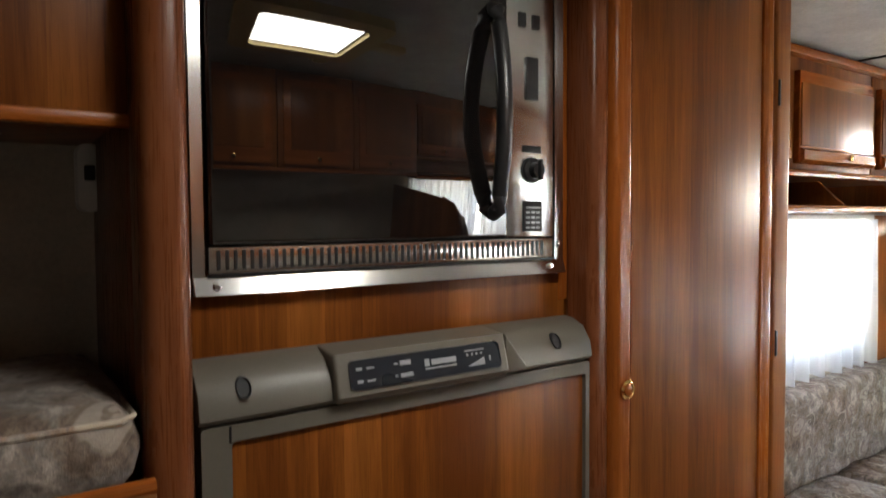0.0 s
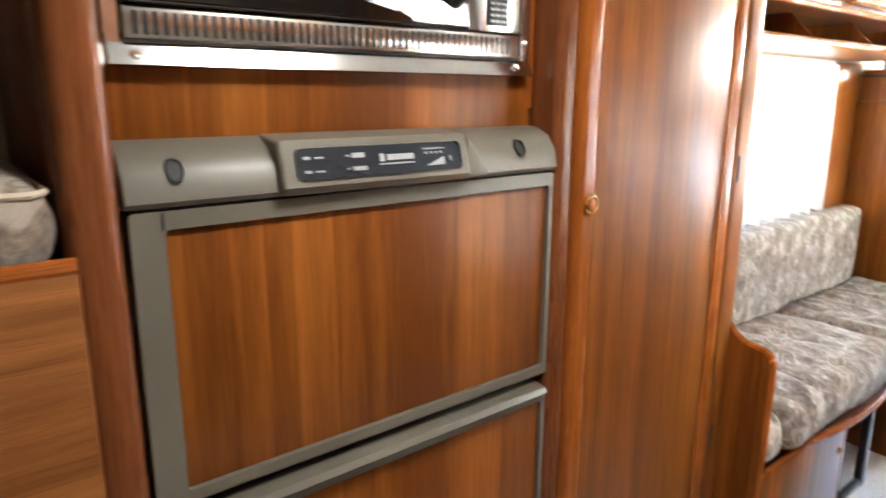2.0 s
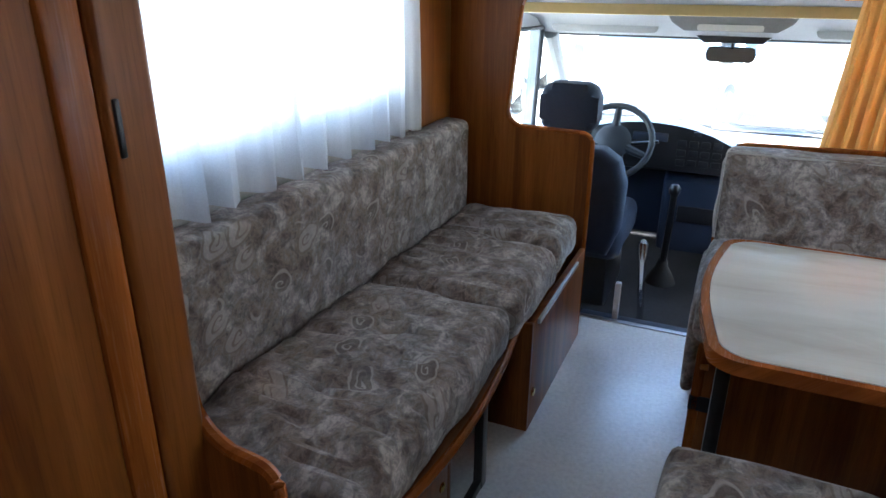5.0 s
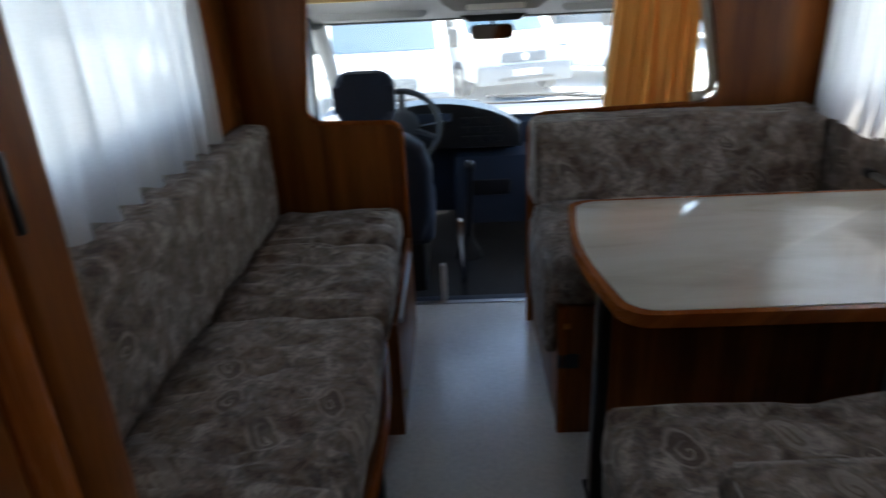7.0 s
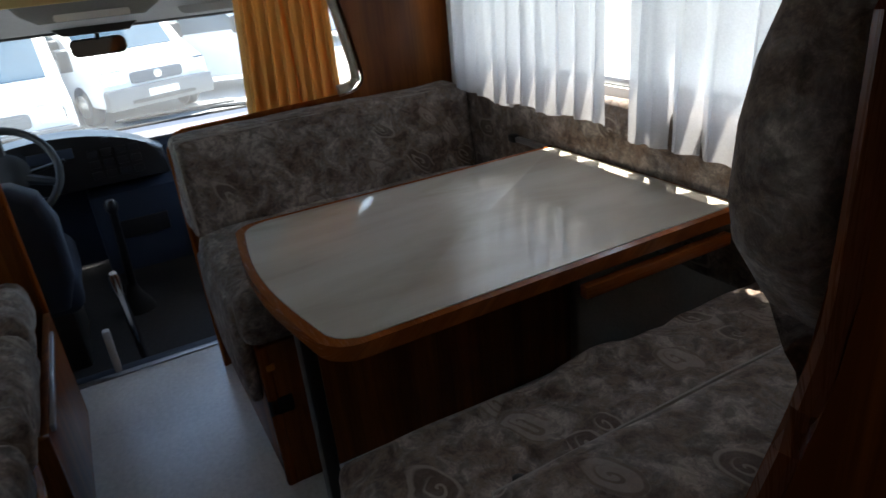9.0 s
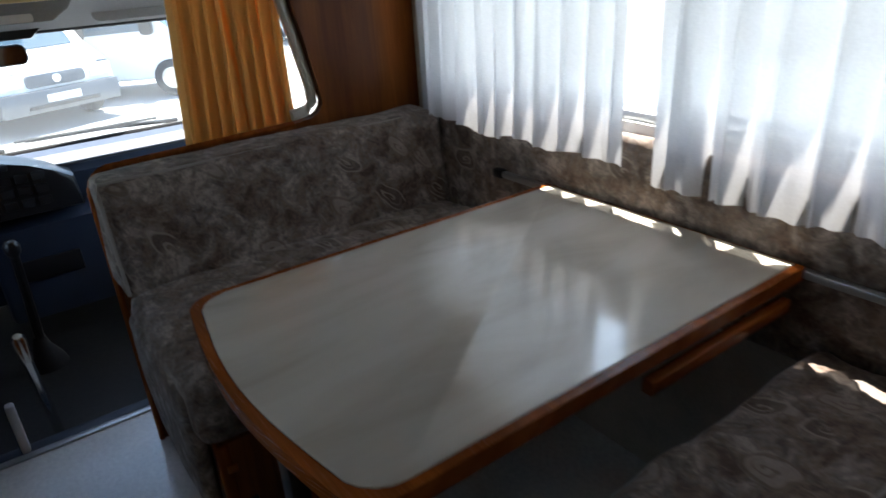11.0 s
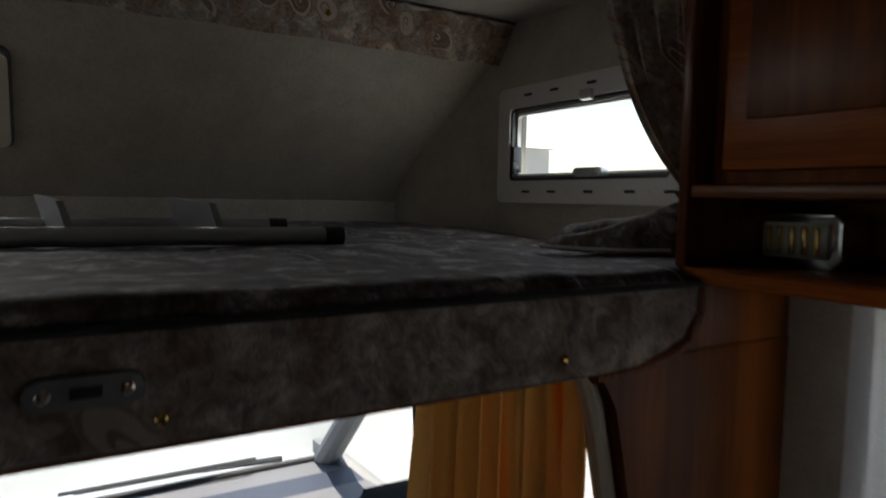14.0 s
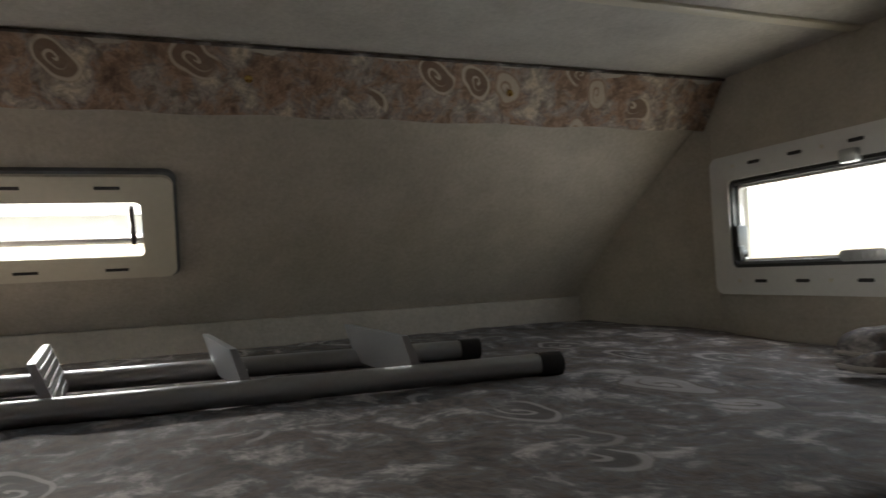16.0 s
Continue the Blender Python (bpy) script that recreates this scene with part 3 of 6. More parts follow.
# partitions beside the cab opening
pts = [(LEFT, 0.0), (0.425, 0.0)] + arc(0.465, 0.745, 0.04, 180, 90, 5) + arc(0.69, 0.846, 0.055, -90, -8, 6) + [(0.705, 1.20)] + arc(0.66, 1.20, 0.045, 0, 60, 4) + [(0.63, 1.262), (LEFT, 1.262)]
wall_cab_left = solo("wall_cab_left", prism(pts, "x", CAB, CAB + 0.03, 0.003), WOOD, "walnut laminate partition with a curved cut-out beside the driver's seat", "wall", kind="structure")
ptsr = [(RIGHT, 0.0), (-0.012, 0.0), (-0.012, 0.735)] + arc(-0.072, 0.735, 0.06, 0, 80, 5) + [(-0.55, 0.806)] + arc(-0.598, 0.862, 0.05, 270, 190, 6) + [(-0.612, 1.03), (-0.574, 1.20), (-0.55, 1.24), (-0.5, 1.262), (RIGHT, 1.262)]
wall_cab_right = solo("wall_cab_right", prism(ptsr, "x", CAB, CAB + 0.03, 0.003), WOOD, "walnut laminate partition behind the dinette with a curved cut-out", "wall", kind="structure")


def lip(pts, x, r, name, label):
    solo(name, tube([(x, p[0], p[1]) for p in pts], r, 8), WOOD_EDGE, label, "trim", kind="structure")


lip([(0.425, 0.0)] + arc(0.465, 0.745, 0.04, 180, 90, 5) + arc(0.69, 0.846, 0.055, -90, -8, 6) + [(0.705, 1.20)], CAB + 0.004, 0.008, "trim_partition_left", "rounded cherry edge of the partition")
lip([(-0.012, 0.0), (-0.012, 0.735)] + arc(-0.072, 0.735, 0.06, 0, 80, 5) + [(-0.55, 0.806)], CAB + 0.004, 0.008, "trim_partition_right", "rounded cherry edge of the partition")
solo("trim_cab_opening", tube([(CAB + 0.034, y, z) for y, z in ((-0.56, 0.822), (-0.60, 0.828), (-0.627, 0.85), (-0.625, 0.90), (-0.598, 1.03), (-0.560, 1.20), (-0.540, 1.245))], 0.016, 10), CREAM, "pale rubber edge of the cab opening", "trim", kind="structure")

# beam over the cab opening
solo("beam_cab_opening", box(3.62, 3.70, -0.77, 0.89, 1.163, 1.235, 0.006), YELLOWED, "pale yellow painted beam over the cab opening", "beam", kind="structure")
# Black strip put in for the shade in the gap under the alcove edge.
solo("beam_gap_painted_shade", box(3.27, 3.292, -0.66, 0.86, 1.238, 1.252), BLACK, "black strip standing in for the shade in the gap under the alcove edge", "trim", kind="structure", smooth=0)

# threshold to the cab
sill = thing("door_sill", 3.39, 0.23, -0.02, "metal threshold strip with a blue carpet edge", "threshold", kind="structure")
part("strip", box(3.395, 3.42, -0.03, 0.45, -0.02, 0.006, 0.002), ALU, sill, "worn aluminium strip")
part("carpet_edge", box(3.42, 3.47, -0.03, 0.45, -0.05, 0.002, 0.004), CAB_BLUE, sill, "blue carpet edge")

# ---------------------------------------------------------------- windows


def slotted_frame(name, group_label, outer, inner, y_in, t, glass_y, slots=True):
    w = thing(name, (outer[0] + outer[1]) / 2, y_in, outer[2], group_label, "window", kind="structure")
    part("window_frame", frame_ring(rounded(*outer, 0.02), rounded(*inner, 0.012), "y", y_in, y_in + t), WHITE_PLASTIC, w, "white plastic frame")
    part("seal", frame_ring(rounded(*inner, 0.012), rounded(inner[0] + 0.007, inner[1] - 0.007, inner[2] + 0.007, inner[3] - 0.007, 0.01), "y", y_in - 0.02, y_in + t * 0.7), BLACK, w, "black rubber seal")
    g = part("pane", box(inner[0] + 0.004, inner[1] - 0.004, glass_y - 0.003, glass_y + 0.003, inner[2] + 0.004, inner[3] - 0.004), GLASS, w, "clear acrylic pane", 0)
    g.visible_shadow = False
    return w


w1 = slotted_frame("window_1", "small alcove window with a slotted white plastic frame", (3.42, 4.047, 1.472, 1.763), (3.48, 3.998, 1.527, 1.711), RIGHT, 0.016, RIGHT - 0.02)
for x in (3.925, 3.828, 3.704, 3.582, 3.478):
    part("slot", prism(rounded(x - 0.015, x + 0.015, 1.4965, 1.5030, 0.003, 3), "y", RIGHT + 0.0155, RIGHT + 0.0172), BLACK, w1, "dark vent slot")
    part("slot", prism(rounded(x - 0.015, x + 0.015, 1.7365, 1.7430, 0.003, 3), "y", RIGHT + 0.0155, RIGHT + 0.0172), BLACK, w1, "dark vent slot")
for x in (3.98, 3.77, 3.53):
    for z in (1.500, 1.740):
        part("screw_cap", lathe([(0.004, 0.0), (0.004, 0.0008), (0.002, 0.0014)], (x, RIGHT + 0.016, z), "y", 10), CREAM, w1)
part("channel", box(3.485, 3.993, RIGHT - 0.004, RIGHT + 0.006, 1.528, 1.540, 0.002), VAN_GREY, w1, "grey lower channel")
part("channel", box(3.485, 3.993, RIGHT - 0.004, RIGHT + 0.006, 1.699, 1.710, 0.002), VAN_GREY, w1, "grey upper channel")
part("gasket", frame_ring(rounded(3.487, 3.991, 1.540, 1.699, 0.012), rounded(3.492, 3.986, 1.545, 1.694, 0.010), "y", RIGHT - 0.014, RIGHT - 0.002), WHITE_PLASTIC, w1, "pale inner edge of the pane")
lt = part("latch", prism(rounded(3.652, 3.742, 1.533, 1.553, 0.008), "y", RIGHT + 0.008, RIGHT + 0.030, 0.004), ALU, w1, "grey ribbed latch")
for k in range(5):
    part("rib", box(3.672 + k * 0.011, 3.677 + k * 0.011, RIGHT + 0.029, RIGHT + 0.032, 1.536, 1.550, 0.001), ALU, lt)
part("latch", box(3.698, 3.732, RIGHT + 0.010, RIGHT + 0.028, 1.702, 1.726, 0.004), ALU, w1, "grey catch")
part("stay", box(3.975, 3.987, RIGHT - 0.01, RIGHT + 0.018, 1.548, 1.615, 0.004), BLACK, w1, "black stay arm")
kn1 = part("knob", lathe([(0.004, 0.0), (0.008, 0.003), (0.008, 0.016), (0.004, 0.02)], (3.962, RIGHT + 0.012, 1.556), "y", 12), BLACK, w1, "black turning knob")
part("wing", box(3.956, 3.968, RIGHT + 0.020, RIGHT + 0.034, 1.541, 1.572, 0.003), BLACK, kn1)

w6 = thing("window_6", 3.73, LEFT, 1.463, "small alcove window in the driver's side wall", "window", kind="structure")
part("window_frame", frame_ring(rounded(3.42, 4.045, 1.463, 1.756, 0.02), rounded(3.48, 3.995, 1.518, 1.701, 0.012), "y", LEFT - 0.016, LEFT), WHITE_PLASTIC, w6, "white plastic frame")
g = part("pane", box(3.484, 3.991, LEFT + 0.017, LEFT + 0.023, 1.522, 1.697), GLASS, w6, "clear acrylic pane", 0)
g.visible_shadow = False

# front alcove window, set in the slope
w2 = thing("window_2", 4.25, 0.5, 1.656, "small front alcove window with a cream plastic frame", "window", kind="structure")
bm = frame_ring(rounded(W0 - 0.055, W1 + 0.055, V0 - 0.055, V1 + 0.055, 0.02), rounded(W0, W1, V0, V1, 0.01), "z", -0.02, 0.0)
bmesh.ops.transform(bm, matrix=SLOPE, verts=bm.verts)
part("window_frame", bm, CREAM, w2, "cream plastic frame")
# Thin ring for the seal; its grey also paints the frame's soft shadow.
bm = frame_ring(rounded(W0 - 0.061, W1 + 0.061, V0 - 0.061, V1 + 0.061, 0.022), rounded(W0 - 0.053, W1 + 0.053, V0 - 0.053, V1 + 0.053, 0.02), "z", -0.012, -0.001)
bmesh.ops.transform(bm, matrix=SLOPE, verts=bm.verts)
part("seal", bm, VAN_GREY, w2, "grey edge seal with the frame's soft shadow put into its colour")
g = part("pane", box(W0 + 0.003, W1 - 0.003, V0 + 0.003, V1 - 0.003, 0.012, 0.018, m=SLOPE), GLASS, w2, "clear acrylic pane", 0)
g.visible_shadow = False
part("bar", box(W1 - 0.028, W1 - 0.012, V0, V1, 0.0, 0.014, 0.003, m=SLOPE), ALU, w2, "grey metal rail")
for i in range(4):
    y = V0 + 0.03 + i * 0.15
    part("slot", box(W0 - 0.035, W0 - 0.029, y, y + 0.04, -0.0215, -0.019, m=SLOPE), BLACK, w2, "dark vent slot")
    part("slot", box(W1 + 0.029, W1 + 0.035, y, y + 0.04, -0.0215, -0.019, m=SLOPE), BLACK, w2, "dark vent slot")
part("stay", box(W0 + 0.02, W1 - 0.02, V0 + 0.012, V0 + 0.022, -0.012, 0.002, 0.003, m=SLOPE), BLACK, w2, "black stay arm")

# lounge and dinette windows
for nm, x0, x1, z0, z1, y, s in (("window_3", 1.60, 2.84, 0.92, 1.40, LEFT, 1), ("window_4", 1.55, 3.07, 0.855, 1.345, RIGHT, -1)):
    w = thing(nm, (x0 + x1) / 2, y, z0, "wide side window with a grey frame", "window", kind="structure")
    part("window_frame", frame_ring(rounded(x0 - 0.03, x1 + 0.03, z0 - 0.03, z1 + 0.012, 0.02), rounded(x0 + 0.01, x1 - 0.01, z0 + 0.01, z1 - 0.01, 0.03), "y", y - 0.012 * s, y + 0.002 * s), WHITE_PLASTIC, w, "pale plastic frame")
    part("window_sill", box(x0, x1, min(y, y + 0.03 * s), max(y, y + 0.03 * s), z0 + 0.008, z0 + 0.03, 0.004), ALU, w, "aluminium lower rail")
    if x1 - x0 > 1:
        xm = (x0 + x1) / 2
        part("post", box(xm - 0.012, xm + 0.012, min(y, y + 0.03 * s), max(y, y + 0.03 * s), z0, z1, 0.003), ALU, w, "aluminium post")
    g = part("pane", box(x0, x1, y + 0.032 * s - 0.002, y + 0.032 * s + 0.002, z0, z1), GLASS, w, "clear acrylic pane", 0)
    g.visible_shadow = False

# ---------------------------------------------------------------- fridge tower
FY = 0.635   # front of the fridge
tower = thing("tall_cabinet", 0.35, 0.8, 0.0, "walnut laminate tall cabinet holding oven and fridge", "cabinet")
part("side_panel", box(-0.05, -0.03, 0.66, LEFT + 0.072, 0, TOP - 0.002, 0.003), WOOD_POST, tower, "dark walnut side panel")
part("post", prism(rounded(-0.055, 0.002, 0.612, 0.70, 0.022), "z", 0.0, TOP - 0.002), WOOD_POST, tower, "rounded dark wood corner post")
part("infill", box(0.004, 0.700, 0.692, 0.71, 1.21, 1.35, 0.002), WOOD, tower, "walnut laminate infill panel")
part("stile", box(0.682, 0.708, 0.69, 0.708, 1.26, TOP - 0.002, 0.002), WOOD_EDGE, tower, "walnut stile")
part("back_panel", box(0.004, 0.70, 0.955, 0.975, 0.0, TOP - 0.002), WOOD, tower)
part("partition", box(0.706, 0.718, 0.66, LEFT - 0.004, 0, TOP - 0.002), WOOD, tower)
part("plinth", box(0.004, 0.70, 0.68, 0.70, 0.0, 0.08, 0.002), BLACK, tower, "dark plinth")

oven = thing("built_in_oven", 0.35, 0.8, 1.39, "stainless steel built-in oven with a black glass door", "oven")
OX0, OX1, OZ0, OZ1 = 0.016, 0.682, 1.366, 1.94
part("surround", frame_ring(rounded(OX0, OX1, OZ0, OZ1, 0.004), rounded(OX0 + 0.016, OX1 - 0.022, OZ0 + 0.026, OZ1 - 0.03, 0.004), "y", 0.678, 0.70), STEEL, oven, "polished steel surround")
part("case", box(0.04, 0.655, 0.706, 0.95, 1.43, 1.9), BLACK, oven)
part("lip", prism([(0.677, 1.392), (0.668, 1.368), (0.678, 1.366), (0.682, 1.392)], "x", OX0 + 0.001, OX1 - 0.001, 0.001), STEEL, oven, "sloping polished steel lip")
part("gap", box(OX0 + 0.018, OX1 - 0.024, 0.6725, 0.6775, 1.3925, 1.3955), BLACK, oven, "dark gap above the lip")
fascia = part("fascia", box(0.540, 0.652, 0.672, 0.70, 1.434, 1.905, 0.003), STEEL, oven, "brushed steel control strip")
vent = part("vent_strip", box(0.036, 0.652, 0.674, 0.70, 1.396, 1.432, 0.002), STEEL, oven, "steel strip with upright vent slots")
for i in range(52):
    x = 0.046 + i * 0.0113
    part("slot", box(x, x + 0.0052, 0.6725, 0.676, 1.401, 1.427, 0.0008, 1), BLACK, vent)
door = part("oven_door", box(0.036, 0.538, 0.664, 0.70, 1.434, 1.905, 0.006, 3), BLACK_GLASS, oven, "black glass oven door")
hp = [(0.505, 0.668, 1.475)] + [(0.505 - 0.006 * math.sin(math.pi * i / 14), 0.652 - 0.026 * math.sin(math.pi * i / 14), 1.482 + 0.328 * i / 14) for i in range(15)] + [(0.505, 0.668, 1.817)]
bm = tube(hp, 0.0135, 12)
part("handle", bm, BLACK, door, "thick black bow handle")
dial = part("dial", lathe([(0.021, 0.0), (0.023, -0.004), (0.021, -0.008), (0.014, -0.010), (0.013, -0.022), (0.004, -0.023)], (0.598, 0.673, 1.552), "y", 20), BLACK, fascia, "round black dial")
part("pointer", box(0.5945, 0.6015, 0.644, 0.652, 1.534, 1.570, 0.002), BLACK, dial)
part("switch", box(0.583, 0.612, 0.667, 0.674, 1.675, 1.75, 0.003), BLACK, fascia, "black rocker switch")
part("switch", box(0.568, 0.585, 0.669, 0.674, 1.80, 1.825, 0.002), BLACK, fascia, "small black button")
part("switch", box(0.60, 0.617, 0.669, 0.674, 1.80, 1.825, 0.002), BLACK, fascia, "small black button")
part("plate", box(0.577, 0.618, 0.669, 0.674, 1.583, 1.595, 0.001), BLACK, fascia, "small black symbol plate")
tag = part("label_plate", box(0.577, 0.621, 0.669, 0.674, 1.444, 1.498, 0.001), BLACK, fascia, "black scale plate with pale marks")
for r in range(5):
    part("mark", box(0.582, 0.616, 0.6675, 0.6695, 1.485 - r * 0.009, 1.4875 - r * 0.009) if r == 0 else box(0.582, 0.590, 0.6675, 0.6695, 1.485 - r * 0.009, 1.4885 - r * 0.009), INK, tag)
    if r:
        part("mark", box(0.594, 0.602, 0.6675, 0.6695, 1.485 - r * 0.009, 1.4885 - r * 0.009), INK, tag)
        part("mark", box(0.606, 0.614, 0.6675, 0.6695, 1.485 - r * 0.009, 1.4885 - r * 0.009), INK, tag)
for x, z in ((0.045, 1.379), (0.645, 1.381), (0.671, 1.42)):
    part("screw", lathe([(0.006, 0.004), (0.006, -0.002), (0.003, -0.004)], (x, 0.672 if z < 1.4 else 0.678, z), "y", 10), CHROME, oven)

fridge = thing("refrigerator", 0.36, 0.75, 0.08, "refrigerator with taupe plastic frame and walnut door panels", "refrigerator")
part("case", box(0.012, 0.700, 0.70, 0.95, 0.09, 1.255), BLACK, fridge)
prof = [(0.630, 1.210), (0.622, 1.217), (0.627, 1.245), (0.645, 1.270), (0.672, 1.282), (0.705, 1.285), (0.705, 1.210)]
head = part("control_fascia", prism(prof, "x", 0.006, 0.702, 0.003), FRIDGE_GREY, fridge, "curved taupe plastic top fascia")
prof = [(0.606, 1.222), (0.622, 1.280), (0.68, 1.286), (0.66, 1.212), (0.615, 1.212)]
pod = part("control_pod", prism(prof, "x", 0.186, 0.492, 0.006, 3), FRIDGE_GREY, head, "raised control pod")
part("pod_wedge", prism([(0.492, 1.214), (0.545, 1.214), (0.492, 1.278)], "y", 0.618, 0.66, 0.004), FRIDGE_GREY, head, "sloping flank of the pod")
# display lies in the tilted face of the pod
DM = Matrix(((1, 0, 0, 0), (0, 1, 0.27, 0.606 - 0.27 * 1.222), (0, 0, 1, 0), (0, 0, 0, 1)))


def on_pod(bm):
    bmesh.ops.transform(bm, matrix=DM, verts=bm.verts)
    return bm


disp = part("display", on_pod(prism(rounded(0.206, 0.474, 1.230, 1.270, 0.008), "y", -0.003, 0.003)), DARK_PANEL, head, "dark glossy display with small print")
for x0, x1, z0, z1 in ((0.216, 0.225, 1.256, 1.2595), (0.232, 0.244, 1.2565, 1.2585), (0.216, 0.225, 1.239, 1.2425), (0.232, 0.244, 1.2395, 1.2415), (0.277, 0.283, 1.257, 1.259), (0.286, 0.305, 1.255, 1.261), (0.277, 0.281, 1.240, 1.242), (0.286, 0.307, 1.2385, 1.2435), (0.329, 0.337, 1.248, 1.258), (0.329, 0.386, 1.2435, 1.245), (0.404, 0.442, 1.2605, 1.262), (0.407, 0.410, 1.254, 1.257), (0.416, 0.419, 1.254, 1.257), (0.425, 0.428, 1.254, 1.257), (0.434, 0.437, 1.254, 1.257), (0.450, 0.453, 1.243, 1.250)):
    part("mark", on_pod(box(x0, x1, -0.0045, -0.0025, z0, z1)), INK, disp)
part("mark", on_pod(box(0.341, 0.386, -0.0045, -0.0025, 1.249, 1.2565)), INK, disp, "plain bar in place of the maker's mark")
part("mark", on_pod(prism([(0.408, 1.238), (0.440, 1.238), (0.440, 1.249)], "y", -0.0045, -0.0025)), INK, disp, "white wedge scale")
for x in (0.064, 0.616):
    bm = lathe([(0.010, 0.012), (0.010, -0.001), (0.009, -0.0015), (0.008, 0.002)], (x, 0.630, 1.250), "y", 14)
    for v in bm.verts:
        v.co.y += (v.co.z - 1.250) * 0.68 - 0.002
        v.co.z = 1.252 + (v.co.z - 1.250) * 1.35
    part("hole", bm, RUBBER, head, "dark oval screw hole")


def fridge_door(z0, z1, label):
    d = part("fridge_door", box(0.010, 0.702, 0.652, 0.70, z0, z1, 0.004), FRIDGE_GREY, fridge, label)
    part("rim", frame_ring(rounded(0.010, 0.702, z0, z1, 0.006), rounded(0.048, 0.692, z0 + 0.016, z1 - 0.022, 0.006), "y", 0.630, 0.654), FRIDGE_GREY, d, "taupe plastic rim")
    part("panel", box(0.048, 0.692, 0.638, 0.653, z0 + 0.016, z1 - 0.022, 0.001), WOOD, d, "walnut door panel")
    part("joint", box(0.045, 0.0475, 0.6285, 0.632, z1 - 0.022, z1 - 0.001), BLACK, d, "fine joint in the rim")
    return d


fridge_door(0.834, 1.206, "freezer door with taupe rim and walnut panel")
lower = fridge_door(0.13, 0.800, "fridge door with taupe rim and walnut panel")
bm = prism([(0.636, 0.800), (0.612, 0.803), (0.618, 0.812), (0.650, 0.816), (0.69, 0.80)], "x", 0.03, 0.690, 0.002)
part("grip", bm, FRIDGE_GREY, lower, "long taupe grip below the freezer door")
part("grip_gap", box(0.02, 0.695, 0.662, 0.70, 0.801, 0.833), BLACK, fridge)
# the tower stands where the wardrobe begins
for t in (tower, oven, fridge):
    t.location.x += 0.105
    t.location.y -= 0.074
for t in (oven, fridge):
    t.location.z -= 0.053

# ---------------------------------------------------------------- wardrobe
ward = thing("wardrobe", 1.14, 0.8, 0.0, "walnut laminate wardrobe with a tall door", "wardrobe")
part("post", prism(rounded(0.796, 0.846, 0.622, 0.70, 0.018), "z", 0, TOP - 0.002), WOOD_POST, ward, "rounded dark wood post")
part("post", prism(rounded(0.844, 0.896, 0.610, 0.69, 0.016), "z", 0, TOP - 0.002), WOOD_EDGE, ward, "bright cherry stile")
wd = part("wardrobe_door", box(0.897, 1.340, 0.618, 0.642, 0.10, 1.92, 0.003), WOOD, ward, "tall walnut wardrobe door")
part("lipping", box(1.340, 1.384, 0.613, 0.644, 0.10, 1.92, 0.006), WOOD_EDGE, wd, "cherry lipping")
part("rail", box(0.897, 1.378, 0.622, 0.66, 1.922, TOP - 0.002, 0.002), WOOD_EDGE_X, ward)
part("rail", box(0.897, 1.378, 0.622, 0.66, 0.0, 0.098, 0.002), WOOD_EDGE_X, ward)
part("post", prism(rounded(1.387, 1.458, 0.612, 0.70, 0.012), "z", 0, TOP - 0.002), WOOD, ward, "walnut end stile")
part("side_panel", box(1.441, 1.458, 0.70, LEFT + 0.068, 0, TOP - 0.002), WOOD, ward, "walnut side panel")
part("back_panel", box(0.80, 1.44, 0.955, 0.975, 0, TOP - 0.002), WOOD, ward)
for z in (0.45, 1.12, 1.70):
    part("hinge", box(1.398, 1.405, 0.608, 0.613, z - 0.03, z + 0.03, 0.002), BLACK, ward, "dark hinge leaf")
kn = part("knob", lathe([(0.0165, 0.0), (0.0185, -0.003), (0.0185, -0.006), (0.0145, -0.009), (0.0125, -0.006), (0.0125, -0.0045)], (0.873, 0.610, 1.092), "y", 24), BRASS, ward, "round brass ring latch")
part("button", lathe([(0.012, 0.0), (0.011, -0.004), (0.006, -0.006)], (0.873, 0.606, 1.092), "y", 20), WOOD_EDGE, kn, "wooden push button")

ward.location.x += 0.012
ward.location.y -= 0.072

# ---------------------------------------------------------------- rear bunk
bunk = thing("bunk_bed", -0.65, 0.8, 0.0, "raised bunk bed base of lying-grain walnut boards", "bed")
part("front_panel", box(-1.31, 0.052, 0.50, 0.52, 0.0, 1.11, 0.003), WOOD_X, bunk, "walnut front panel with lying grain")
part("lipping", tube([(-1.31, 0.51, 1.113), (0.052, 0.51, 1.113)], 0.011, 8), WOOD_EDGE_X, bunk, "rounded cherry top edge")
part("bed_board", box(-1.31, 0.05, 0.522, LEFT - 0.004, 1.07, 1.09), WOOD_X, bunk)
bm_seam = solo("mattress", cushion(-1.3, 0.05, 0.526, LEFT - 0.012, 1.092, 1.205, 0.05, 0.008, 0.005, 3.0), FABRIC, "patterned grey velour mattress on the bunk", "mattress")
part("piping", tube([(-1.27, 0.538, 1.185), (0.024, 0.538, 1.185), (0.040, 0.56, 1.185), (0.040, 0.93, 1.185)], 0.004, 6), FABRIC_WARM, bm_seam, "piped seam")
lock = thing("overhead_locker", -0.7, 0.8, 1.54, "dark walnut locker above the bunk", "cabinet")
part("body", box(-1.31, 0.05, 0.60, LEFT - 0.004, 1.54, TOP - 0.002, 0.003), WOOD, lock)
part("locker_door", box(-1.0, -0.24, 0.585, 0.60, 1.57, 1.77, 0.003), WOOD_X, lock)
part("lipping", box(-1.31, 0.05, 0.59, 0.612, 1.525, 1.542, 0.003), WOOD_EDGE_X, lock)
rl = thing("reading_lamp", 0.045, 0.965, 1.47, "small white wall lamp with a black switch", "lamp")
